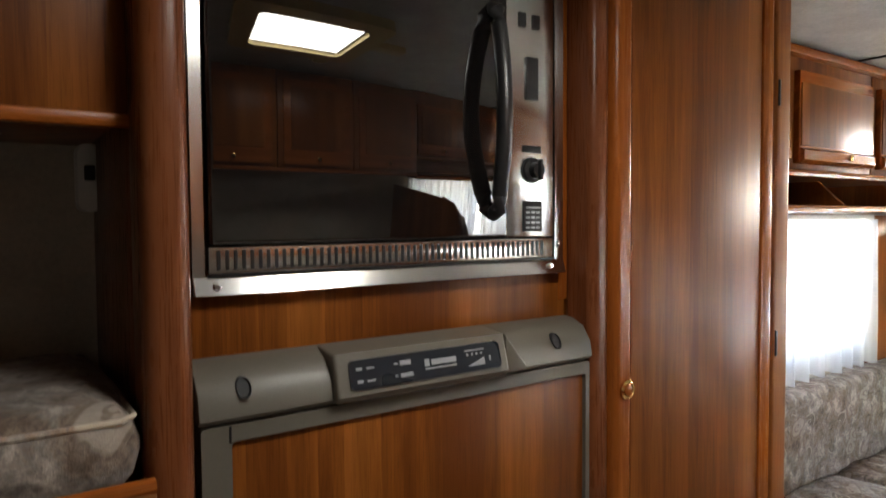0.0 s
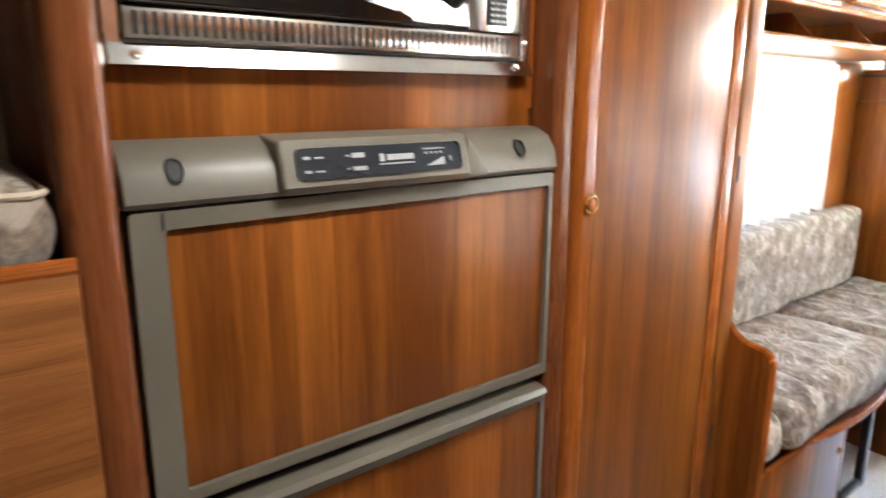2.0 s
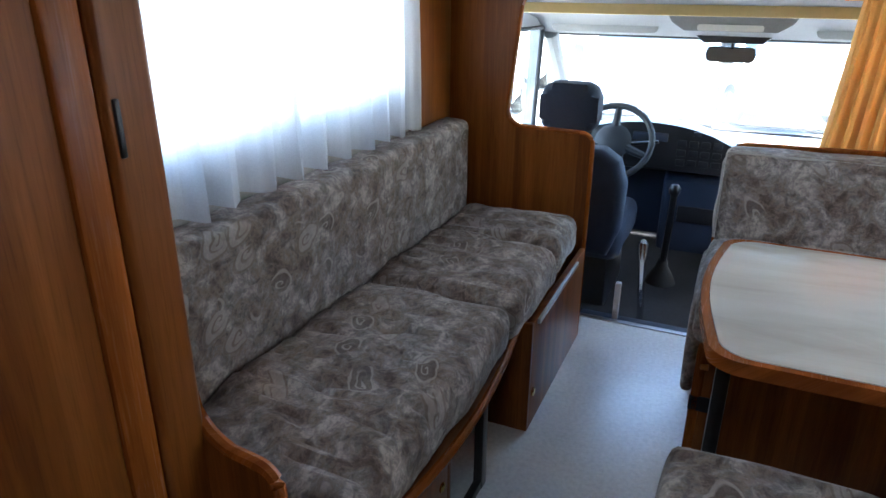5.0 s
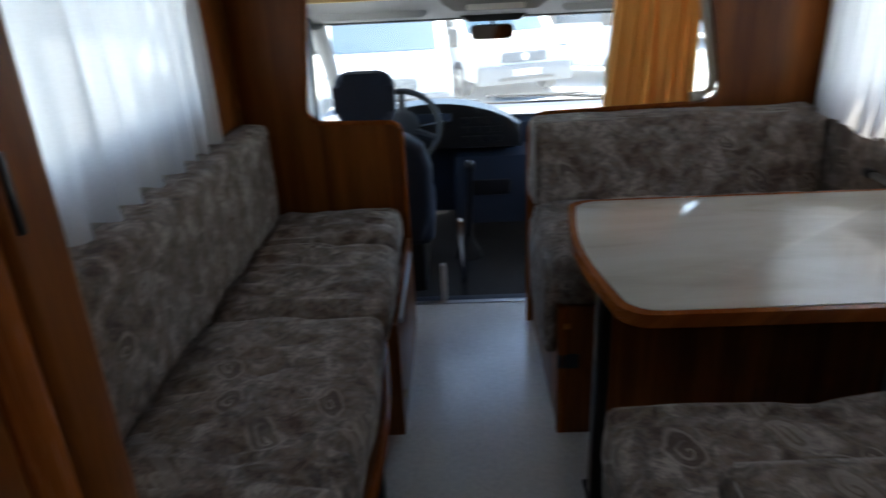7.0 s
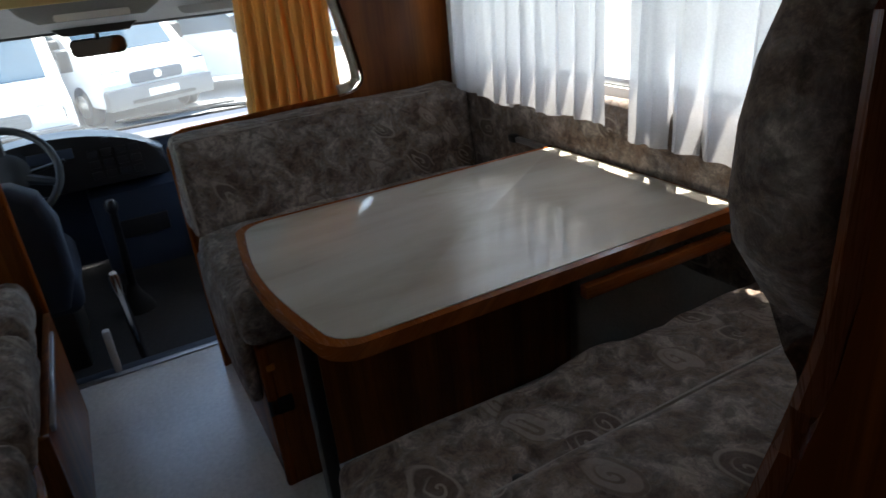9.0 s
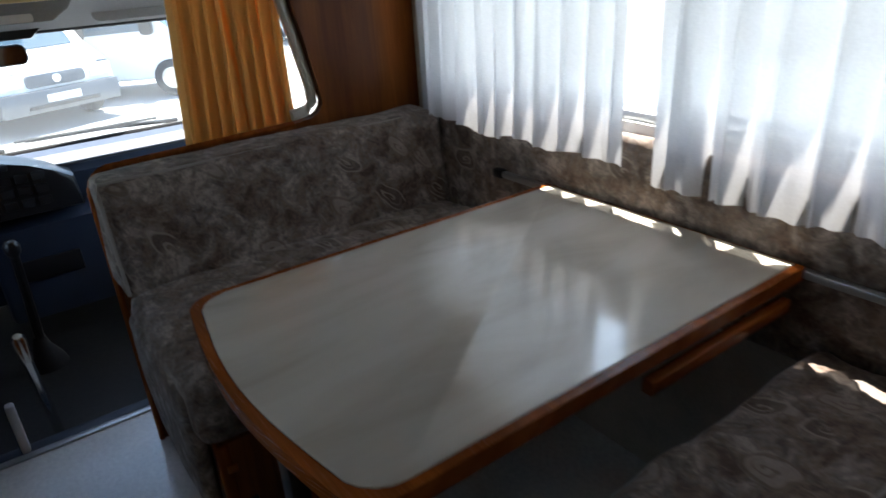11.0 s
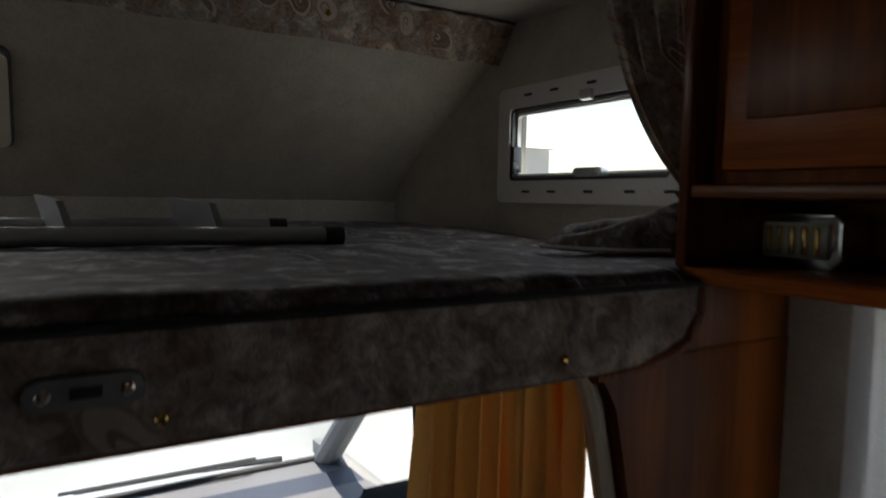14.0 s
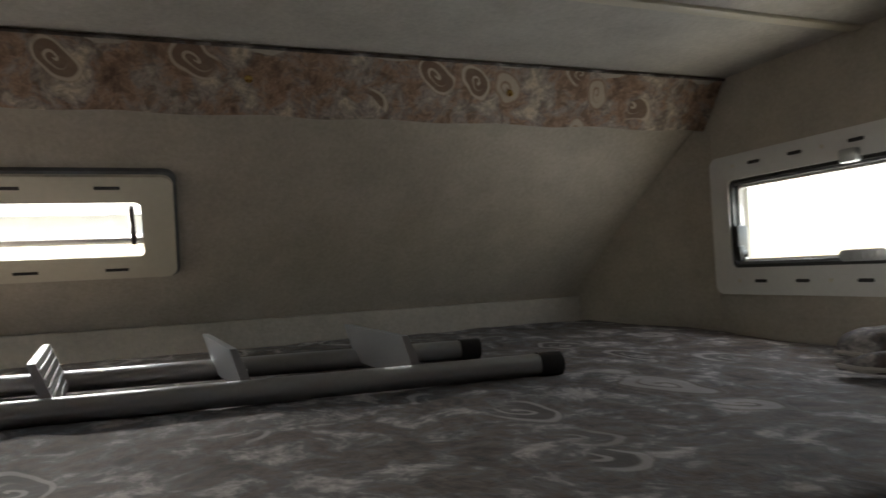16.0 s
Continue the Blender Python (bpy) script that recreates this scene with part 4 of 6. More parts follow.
part("body", prism(rounded(0.028, 0.062, 1.43, 1.54, 0.012), "y", 0.93, LEFT, 0.004), WHITE_PLASTIC, rl, "white plastic body")
part("switch", box(0.037, 0.053, 0.925, 0.932, 1.48, 1.505, 0.002), BLACK, rl, "black switch")

# ---------------------------------------------------------------- bench sofa
sofa = thing("bench_sofa", 2.3, 0.72, 0.0, "walnut bench sofa base along the side wall", "sofa")
pts = [(LEFT - 0.004, 0.0), (0.49, 0.0), (0.486, 0.10), (0.486, 0.645)] + arc(0.52, 0.655, 0.034, 180, 100, 5) + arc(0.53, 0.775, 0.085, -85, -5, 6)[1:] + [(0.622, 0.86), (0.622, 0.88), (LEFT - 0.004, 0.88)]
part("end_panel", prism(pts, "x", 1.460, 1.480, 0.003), WOOD, sofa, "walnut end panel with a curved top")
edge = [(0.486, 0.0), (0.486, 0.645)] + arc(0.52, 0.655, 0.034, 180, 100, 5) + arc(0.53, 0.775, 0.085, -85, -5, 6)[1:] + [(0.620, 0.88)]
part("lipping", tube([(1.470, p[0], p[1]) for p in edge], 0.0105, 8), WOOD_EDGE, sofa, "rounded cherry edge")
part("front_panel", box(2.585, 3.225, 0.468, 0.486, 0.0, 0.365, 0.002), WOOD, sofa, "walnut cupboard front")
part("side_panel", box(2.570, 2.587, 0.468, LEFT - 0.004, 0.0, 0.365, 0.002), WOOD, sofa)
part("front_panel", box(1.482, 2.02, 0.488, 0.506, 0.0, 0.35, 0.002), WOOD, sofa, "walnut cupboard front")
part("side_panel", box(2.020, 2.037, 0.488, LEFT - 0.004, 0.0, 0.35, 0.002), WOOD, sofa)
part("base_back", box(2.037, 2.57, 0.90, 0.915, 0.0, 0.35), WOOD, sofa)
pts = [(1.70, LEFT - 0.01), (1.70, 0.51)] + [(1.70 + 0.88 * i / 10, 0.51 - 0.05 * math.sin(math.pi * (i / 10) ** 0.8)) for i in range(1, 10)] + [(2.58, 0.51), (2.58, LEFT - 0.01)]
part("seat_board", prism(pts, "z", 0.350, 0.366, 0.002), WOOD_X, sofa, "bowed pull-out seat board")
part("lipping", tube([(p[0], p[1], 0.358) for p in pts[1:-1]], 0.011, 8), WOOD_EDGE_X, sofa, "rounded cherry edge")
part("leg", box(2.275, 2.31, 0.50, 0.525, 0.004, 0.35, 0.003), BLACK, sofa, "black steel leg")
part("leg_foot", box(2.13, 2.31, 0.502, 0.523, 0.004, 0.03, 0.003), BLACK, sofa, "black steel foot bar")
part("handle", box(2.62, 3.10, 0.459, 0.470, 0.345, 0.362, 0.003), ALU, sofa, "pale metal finger rail")
part("latch", lathe([(0.013, 0.0), (0.014, -0.004), (0.010, -0.007), (0.004, -0.008)], (2.61, 0.468, 0.12), "y", 14), BRASS, sofa, "brass push latch")
part("latch", lathe([(0.011, 0.0), (0.012, -0.004), (0.006, -0.007)], (1.985, 0.488, 0.25), "y", 14), BRASS, sofa, "brass push latch")

sofa.location.y -= 0.052

GROUP_SEAT = "loose seat cushions of the bench sofa"
for x0, x1, yf, sd, bt in ((1.482, 1.608, 0.432, 1, ()), (1.616, 2.412, 0.416, 2, ((1.90, 0.655), (2.16, 0.655))), (2.420, 2.876, 0.424, 3, ((2.56, 0.655), (2.74, 0.655))), (2.884, 3.19, 0.436, 4, ())):
    solo("seat_cushion", cushion(x0, x1, yf, 0.872, 0.368, 0.494, 0.042, 0.016, 0.006, sd * 3.1, bt, "z", 0.012), FABRIC, "grey-brown patterned velour seat cushion on the bench sofa", "cushion", GROUP_SEAT)
solo("back_cushion", cushion(1.482, 3.18, 0.862, LEFT - 0.006, 0.46, 0.812, 0.026, 0.006, 0.004, 9.0, (), "y"), FABRIC, "long grey patterned velour back cushion against the side wall", "cushion")
solo("wall_lining_panel", box(2.91, 3.233, LEFT - 0.014, LEFT - 0.003, 0.0, 1.42, 0.002), WOOD, "walnut laminate lining beside the lounge window", "panel", kind="structure")

rail = thing("curtain_rail", 2.15, 0.945, 1.44, "white curtain rail above the lounge window", "rail")
part("track", box(1.47, 2.88, 0.935, 0.955, 1.402, 1.422, 0.003), WHITE_PLASTIC, rail)
solo("net_curtain", curtain(1.475, 2.90, 0.935, 1.405, 0.826, 13, 0.020, "x", 1.3, 1.0, 0.014), NET, "sheer white net curtain over the lounge window", "curtain")

# overhead lockers of the lounge
GL = "overhead lockers above the bench sofa"
for i, (x0, x1) in enumerate(((1.475, 1.78), (1.81, 2.30), (2.33, 2.80), (2.83, 3.22))):
    lk = thing("overhead_locker", (x0 + x1) / 2, 0.85, 1.545, "walnut overhead locker with a panelled flap and brass knob", "cabinet", GL)
    part("body", box(x0 - 0.012, x1 + 0.012, 0.720, LEFT - 0.004, 1.547, 1.875, 0.003), WOOD, lk)
    dr = part("locker_door", box(x0 + 0.015, x1 - 0.015, 0.702, 0.722, 1.57, 1.835, 0.004), WOOD_EDGE_X, lk, "walnut flap in a cherry frame")
    part("panel", box(x0 + 0.02, x1 - 0.02, 0.698, 0.705, 1.62, 1.8, 0.003), WOOD, dr, "recessed walnut panel")
    part("ledge", prism([(0.702, 1.571), (0.690, 1.579), (0.690, 1.607), (0.702, 1.615)], "x", x0 + 0.02, x1 - 0.02), WOOD_EDGE_X, dr, "moulded lower rail")
    xm = (x0 + x1) / 2 + 0.02
    part("knob", lathe([(0.005, 0.0), (0.005, -0.010), (0.011, -0.014), (0.011, -0.02), (0.004, -0.023)], (xm, 0.690, 1.593), "y", 14), BRASS, dr, "brass knob")
solo("crown_moulding", box(1.460, 3.235, 0.695, LEFT - 0.004, 1.875, 1.9, 0.004), WOOD_EDGE_X, "cherry top rail above the lockers", "trim", kind="structure")
shelf = thing("open_shelf", 2.3, 0.85, 1.435, "open walnut shelf below the overhead lockers", "shelf")
part("board", box(1.460, 3.235, 0.660, LEFT - 0.004, 1.43, 1.447, 0.003), WOOD_X, shelf)
part("board", box(1.460, 3.235, 0.670, LEFT - 0.004, 1.527, 1.545, 0.003), WOOD_X, shelf)
part("lipping", tube([(1.460, 0.660, 1.438), (3.235, 0.660, 1.438)], 0.0105, 8), WOOD_EDGE_X, shelf)
part("lipping", tube([(1.460, 0.668, 1.536), (3.235, 0.668, 1.536)], 0.0105, 8), WOOD_EDGE_X, shelf)
for x in (1.60, 2.05, 2.5, 2.95):
    part("divider", prism([(0.680, 1.448), (0.760, 1.526), (0.97, 1.526), (0.97, 1.448)], "x", x, x + 0.014), WOOD_EDGE, shelf, "angled divider")

# ---------------------------------------------------------------- dinette
db = thing("dinette_bench", 2.88, -0.45, 0.0, "walnut dinette bench box with its back to the cab", "bench")
part("front_panel", box(2.56, 2.578, -0.93, -0.028, 0.0, 0.41, 0.002), WOOD, db, "walnut front panel")
part("side_panel", box(2.578, 3.232, -0.046, -0.028, 0.0, 0.41, 0.002), WOOD, db, "walnut side panel")
part("lipping", box(2.556, 2.582, -0.048, -0.022, 0.0, 0.41, 0.006), WOOD_EDGE, db, "cherry corner edge")
part("socket", box(2.556, 2.561, -0.08, -0.02, 0.22, 0.265, 0.002), BLACK, db, "small black socket")
part("amber_light", box(2.554, 2.561, -0.055, -0.035, 0.345, 0.362, 0.002), AMBER, db, "small amber lamp")
solo("seat_cushion", cushion(2.545, 3.06, -0.925, 0.0, 0.412, 0.55, 0.035, 0.012, 0.006, 21.0, ((2.80, -0.25), (2.80, -0.65)), "z", 0.009), FABRIC, "grey-brown patterned velour dinette seat cushion", "cushion", "dinette seat cushions")
flap = cushion(2.60, 3.02, -0.024, 0.008, 0.24, 0.51, 0.018, 0.004, 0.004, 23.0, (), "y")
solo("side_bolster", flap, FABRIC, "velour side flap hanging at the dinette seat's aisle edge", "cushion")
bm = cushion(3.042, 3.20, -0.925, -0.004, 0.52, 0.806, 0.032, 0.012, 0.005, 25.0, ((-0.24, 0.665, -1), (-0.47, 0.665, -1), (-0.70, 0.665, -1)), "x")
for v in bm.verts:
    v.co.x += (v.co.z - 0.52) * 0.10 - 0.02
dbk = solo("back_cushion", bm, FABRIC, "patterned velour dinette back cushion against the cab partition", "cushion", "dinette back cushions")
part("piping", tube([(3.030, -0.010, 0.545), (3.052, -0.006, 0.775), (3.070, -0.012, 0.800), (3.075, -0.90, 0.800)], 0.0045, 6), PIPING, dbk, "pale piped edge")
solo("wall_cushion", cushion(1.56, 3.12, RIGHT + 0.002, RIGHT + 0.048, 0.49, 0.845, 0.016, 0.004, 0.003, 27.0, (), "y"), FABRIC, "patterned velour padding along the dinette side wall", "cushion")

table = thing("dinette_table", 2.32, -0.45, 0.0, "dinette table with marbled laminate top and cherry edge", "table")
TX0, TX1, TY0 = 1.988, 2.60, -0.905


def table_outline(d):
    r = 0.06
    x0, x1, y0 = TX0 - d, TX1 + d, TY0 - d * 0.3
    yc = -0.040 + d
    right = [(x0, y0), (x1, y0)]
    far = [(x1 - r + r * math.cos(radians(a)), yc - r + r * math.sin(radians(a))) for a in (0, 18, 36, 54, 72)]
    near = [(x0 + r + r * math.cos(radians(a)), yc - r + r * math.sin(radians(a))) for a in (108, 126, 144, 162, 180)]
    mid = []
    for i in range(1, 10):
        t = i / 10
        mid.append((x1 - r + (x0 + r - (x1 - r)) * t, yc + 0.026 * math.sin(math.pi * t)))
    return right + far + mid + near


part("tabletop", prism(table_outline(-0.012), "z", 0.6680, 0.6960, 0.0015), MARBLE, table, "marbled cream laminate top")
po, pi = table_outline(0.004), table_outline(-0.0115)
part("edge_band", frame_ring(po, pi, "z", 0.6685, 0.6945), WOOD_EDGE_X, table, "thick rounded cherry edge")
part("underside", prism(table_outline(-0.030), "z", 0.6580, 0.6670), WOOD_X, table)
leg = part("leg", box(2.28, 2.325, -0.095, -0.065, 0.012, 0.6580, 0.004), BLACK, table, "black steel folding leg")
part("foot", box(2.25, 2.355, -0.10, -0.06, 0.0, 0.014, 0.004), RUBBER, leg, "rubber foot")
part("slide_rail", box(1.975, 1.995, -0.86, -0.50, 0.6270, 0.6520, 0.003), WOOD_EDGE_Y, table, "cherry pull-out rail under the top")
wr = thing("wall_rail", 2.3, -0.915, 0.6720, "aluminium table hanging rail with black end caps", "rail")
part("bar", box(1.70, 2.77, RIGHT + 0.05, RIGHT + 0.068, 0.6720, 0.6870, 0.003), ALU, wr, "aluminium bar")
for x in (1.66, 2.285, 2.77):
    part("cap", box(x, x + 0.034, RIGHT + 0.047, RIGHT + 0.071, 0.6680, 0.6910, 0.005), BLACK, wr, "black end bracket")

rb = thing("dinette_bench", 1.6, -0.45, 0.0, "walnut dinette bench box beside the kitchen", "bench")
part("front_panel", box(1.90, 1.918, -0.93, -0.028, 0.0, 0.41, 0.002), WOOD, rb)
part("side_panel", box(1.412, 1.90, -0.046, -0.028, 0.0, 0.41, 0.002), WOOD, rb)
seat_r = solo("seat_cushion", cushion(1.414, 1.955, -0.925, 0.0, 0.412, 0.55, 0.035, 0.012, 0.006, 31.0, ((1.755, -0.20), (1.80, -0.62)), "z", 0.009), FABRIC, "grey-brown patterned velour dinette seat cushion", "cushion", "dinette seat cushions")
part("button", lathe([(0.010, 0.0), (0.010, 0.004), (0.006, 0.006)], (1.755, -0.20, 0.556), "z", 12), BLACK, seat_r, "black button")
lumbar = solo("lumbar_bolster", cushion(1.502, 1.71, -0.92, -0.10, 0.55, 0.63, 0.04, 0.006, 0.004, 33.0), FABRIC, "rounded velour lumbar bolster on the dinette seat", "cushion")
part("piping", tube([(1.698, -0.90, 0.622), (1.700, -0.50, 0.624), (1.698, -0.125, 0.621), (1.66, -0.112, 0.62), (1.52, -0.11, 0.62)], 0.0028, 6), PIPING, lumbar, "pale piped edge")
pts = [(-0.92, 0.55), (-0.40, 0.55), (-0.38, 0.82), (-0.35, 0.862), (-0.268, 0.92), (-0.224, 0.98), (-0.214, 1.02), (-0.218, 1.075), (-0.232, 1.12), (-0.258, 1.163), (-0.30, 1.20), (-0.38, 1.25), (-0.92, 1.275)]
bm = prism(pts, "x", 1.412, 1.50, 0.03, 4)
solo("back_cushion", bm, FABRIC, "tall patterned velour dinette back cushion with a rounded top", "cushion", "dinette back cushions")
pts = [(RIGHT, 0.0), (-0.118, 0.0), (-0.118, 0.70)] + [(-0.118 - 0.106 * u * u * (3 - 2 * u), 0.70 + 0.28 * u) for u in (0.1, 0.2, 0.3, 0.4, 0.5, 0.6, 0.7, 0.8, 0.9, 1.0)] + [(-0.224, 1.15), (-0.245, 1.22), (-0.30, 1.27), (-0.40, 1.29), (RIGHT, 1.30)]
part("back_panel", prism(pts, "x", 1.388, 1.410, 0.003), WOOD, rb, "walnut back panel with a curved outline")
# Darker wood than the other cherry edges: this corner's shade is in the colour.
part("lipping", tube([(1.399, p[0] - 0.002, p[1]) for p in pts[1:-1]], 0.0105, 8), WOOD_POST, rb, "rounded cherry edge")

rail = thing("curtain_rail", 2.35, -0.93, 1.36, "white curtain rail above the dinette window", "rail")
part("track", box(1.50, 3.11, RIGHT + 0.03, RIGHT + 0.05, 1.349, 1.364, 0.003), WHITE_PLASTIC, rail)
GC = "net curtains of the dinette window"
solo("net_curtain", curtain(2.375, 3.10, RIGHT + 0.075, 1.352, 0.785, 10, 0.022, "x", 2.7, 1.0, 0.016), NET, "sheer white net curtain over the dinette window", "curtain", GC)
solo("net_curtain", curtain(1.50, 2.30, RIGHT + 0.075, 1.352, 0.775, 9, 0.022, "x", 5.1, 1.0, 0.016), NET, "sheer white net curtain over the dinette window", "curtain", GC)

# overhead lockers of the dinette
GD = "overhead lockers above the dinette"
for x0, x1 in ((1.42, 1.98), (2.01, 2.58), (2.61, 3.215)):
    lk = thing("overhead_locker", (x0 + x1) / 2, -0.85, 1.51, "dark walnut overhead locker with a brass knob", "cabinet", GD)
    part("body", box(x0 - 0.012, x1 + 0.012, RIGHT + 0.004, -0.74, 1.505, TOP - 0.004, 0.003), WOOD, lk)
    dr = part("locker_door", box(x0 + 0.015, x1 - 0.015, -0.742, -0.722, 1.523, 1.84, 0.004), WOOD_EDGE_X, lk, "walnut flap in a cherry frame")
    part("panel", box(x0 + 0.05, x1 - 0.05, -0.725, -0.718, 1.590, 1.80, 0.003), WOOD, dr)
    part("knob", lathe([(0.005, 0.0), (0.005, 0.010), (0.011, 0.014), (0.011, 0.02), (0.004, 0.023)], (x1 - 0.31, -0.722, 1.554), "y", 14), BRASS, dr, "brass knob")
shelf = thing("open_shelf", 2.3, -0.85, 1.35, "open walnut shelf below the dinette lockers", "shelf")
part("board", box(1.40, 3.236, RIGHT + 0.004, -0.70, 1.368, 1.386, 0.003), WOOD_X, shelf)
part("lipping", tube([(1.40, -0.70, 1.377), (3.236, -0.70, 1.377)], 0.0115, 8), WOOD_EDGE_X, shelf)
part("board", box(1.40, 3.236, RIGHT + 0.004, -0.705, 1.486, 1.504, 0.003), WOOD_X, shelf)
part("back", box(1.40, 3.236, RIGHT + 0.002, RIGHT + 0.012, 1.387, 1.485), WOOD_X, shelf)
part("side_panel", prism([(RIGHT + 0.002, 1.28), (-0.72, 1.28), (-0.70, 1.32), (-0.70, TOP - 0.004), (RIGHT + 0.002, TOP - 0.004)], "x", 3.2365, 3.254, 0.003), WOOD_POST, shelf, "dark walnut end panel")
cp = thing("control_panel", 3.17, -0.86, 1.3875, "small chrome-framed lamp with a ribbed glass in the open shelf", "lamp")
part("body", prism(rounded(3.105, 3.232, 1.3875, 1.465, 0.012), "y", -0.93, -0.862, 0.004), STEEL, cp, "metal frame")
part("diffuser", box(3.118, 3.219, -0.864, -0.854, 1.400, 1.453, 0.006), CREAM, cp, "ribbed cream diffuser")
for i in range(5):
    x = 3.13 + i * 0.018
    part("rib", box(x, x + 0.007, -0.855, -0.848, 1.406, 1.447, 0.002), BRASS, cp)

# ---------------------------------------------------------------- sleeping alcove
right_end = [(-0.50, 1.260), (-0.575, 1.263), (-0.63, 1.272), (-0.672, 1.290), (-0.697, 1.325), (-0.700, 1.366)]
left_end = [(0.812, 1.366), (0.808, 1.335), (0.795, 1.303), (0.742, 1.276), (0.688, 1.260)]
ab = solo("alcove_front_board", prism(left_end + right_end, "x", 3.205, 3.246, 0.012, 3), FABRIC, "velour-covered padded front board of the sleeping alcove", "panel")
solo("trim_board_end", tube([(3.214, y - 0.006, z - 0.004) for y, z in right_end], 0.010, 8), WOOD_POST, "dark rounded edge at the end of the alcove board", "trim", kind="structure")
solo("trim_board_end", tube([(3.214, y + 0.006, z - 0.004) for y, z in left_end], 0.010, 8), WOOD_POST, "dark rounded edge at the end of the alcove board", "trim", kind="structure")
for y in (0.062, 0.34):
    pl = part("plate", prism(rounded(y - 0.044, y + 0.044, 1.305, 1.331, 0.010), "x", 3.197, 3.206, 0.003), VAN_GREY, ab, "dark grey strap plate")
    part("slot", box(3.1955, 3.1975, y - 0.012, y + 0.012, 1.313, 1.323, 0.001), BLACK, pl)
    for dy in (-0.030, 0.030):
        part("screw", lathe([(0.006, 0.0), (0.006, -0.002), (0.003, -0.003)], (3.198, y + dy, 1.318), "x", 8), CHROME, pl)
for y in (0.006, -0.447, 0.50):
    part("pin", lathe([(0.005, 0.0), (0.006, -0.003), (0.003, -0.005)], (3.204, y, 1.286), "x", 8), BRASS, ab, "yellow pin")
mt = cushion(3.213, 4.41, RIGHT + 0.01, LEFT - 0.01, 1.258, 1.374, 0.022, 0.0, 0.004, 41.0)
for v in mt.verts:
    if v.co.y < -0.69 or v.co.y > 0.81:
        v.co.x = max(v.co.x, 3.268)
    if v.co.z > 1.330:
        v.co.z += max(0, v.co.x - 3.45) * 0.035 + 0.015 * math.exp(-((v.co.x - 3.22) / 0.21) ** 2)
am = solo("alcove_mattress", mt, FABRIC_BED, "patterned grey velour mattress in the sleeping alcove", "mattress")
part("piping", tube([(3.204, RIGHT + 0.03, 1.367), (3.204, LEFT - 0.03, 1.367)], 0.005, 6), RUBBER, am, "dark seam between mattress and front board")
solo("alcove_side_panel", prism([(-0.695, 1.263), (-0.695, 1.384), (RIGHT + 0.004, 1.384), (RIGHT + 0.004, 1.263)], "x", 3.2352, 3.264, 0.002), WOOD, "walnut filler beside the alcove board", "panel")
solo("alcove_side_panel", prism([(0.80, 1.263), (0.80, 1.395), (LEFT - 0.018, 1.395), (LEFT - 0.018, 1.263)], "x", 3.2352, 3.264, 0.002), WOOD, "walnut filler beside the alcove board", "panel")

# valance on the slope
bm = bmesh.new()
for i in range(61):
    y = RIGHT + 0.005 + (LEFT - RIGHT - 0.01) * i / 60
    w = 0.003 * math.sin(i * 0.9) + 0.003 * noise.noise(Vector((i * 0.4, 0, 0)))
    bm.verts.new((4.0 + w, y, 1.93))
    bm.verts.new((4.03 + w, y, 1.886))
    bm.verts.new((4.068 + w * 1.456, y, 1.832 + w))
    bm.verts.new((4.078 + w * 1.456, y, 1.834 + w))
    bm.verts.new((4.04 + w, y, 1.886))
bm.verts.ensure_lookup_table()
for i in range(60):
    for k in range(4):
        bm.faces.new((bm.verts[i * 5 + k], bm.verts[i * 5 + k + 1], bm.verts[i * 5 + k + 6], bm.verts[i * 5 + k + 5]))
val = solo("valance", bm, FABRIC_WARM, "peach and grey patterned cloth valance under the alcove ceiling", "valance")
part("piping", tube([(3.998, RIGHT + 0.006, 1.927), (3.998, LEFT - 0.006, 1.927)], 0.003, 6), FABRIC_BED, val, "dark top seam")
for y in (0.49, 0.011, -0.467):
    part("pin", lathe([(0.006, 0.0), (0.007, -0.004), (0.003, -0.006)], (4.028, y, 1.882), "x", 8), BRASS, val, "yellow brass pin")

# drawn-back alcove curtains: a drape that hangs to a tie and a folded tail lying on the bed


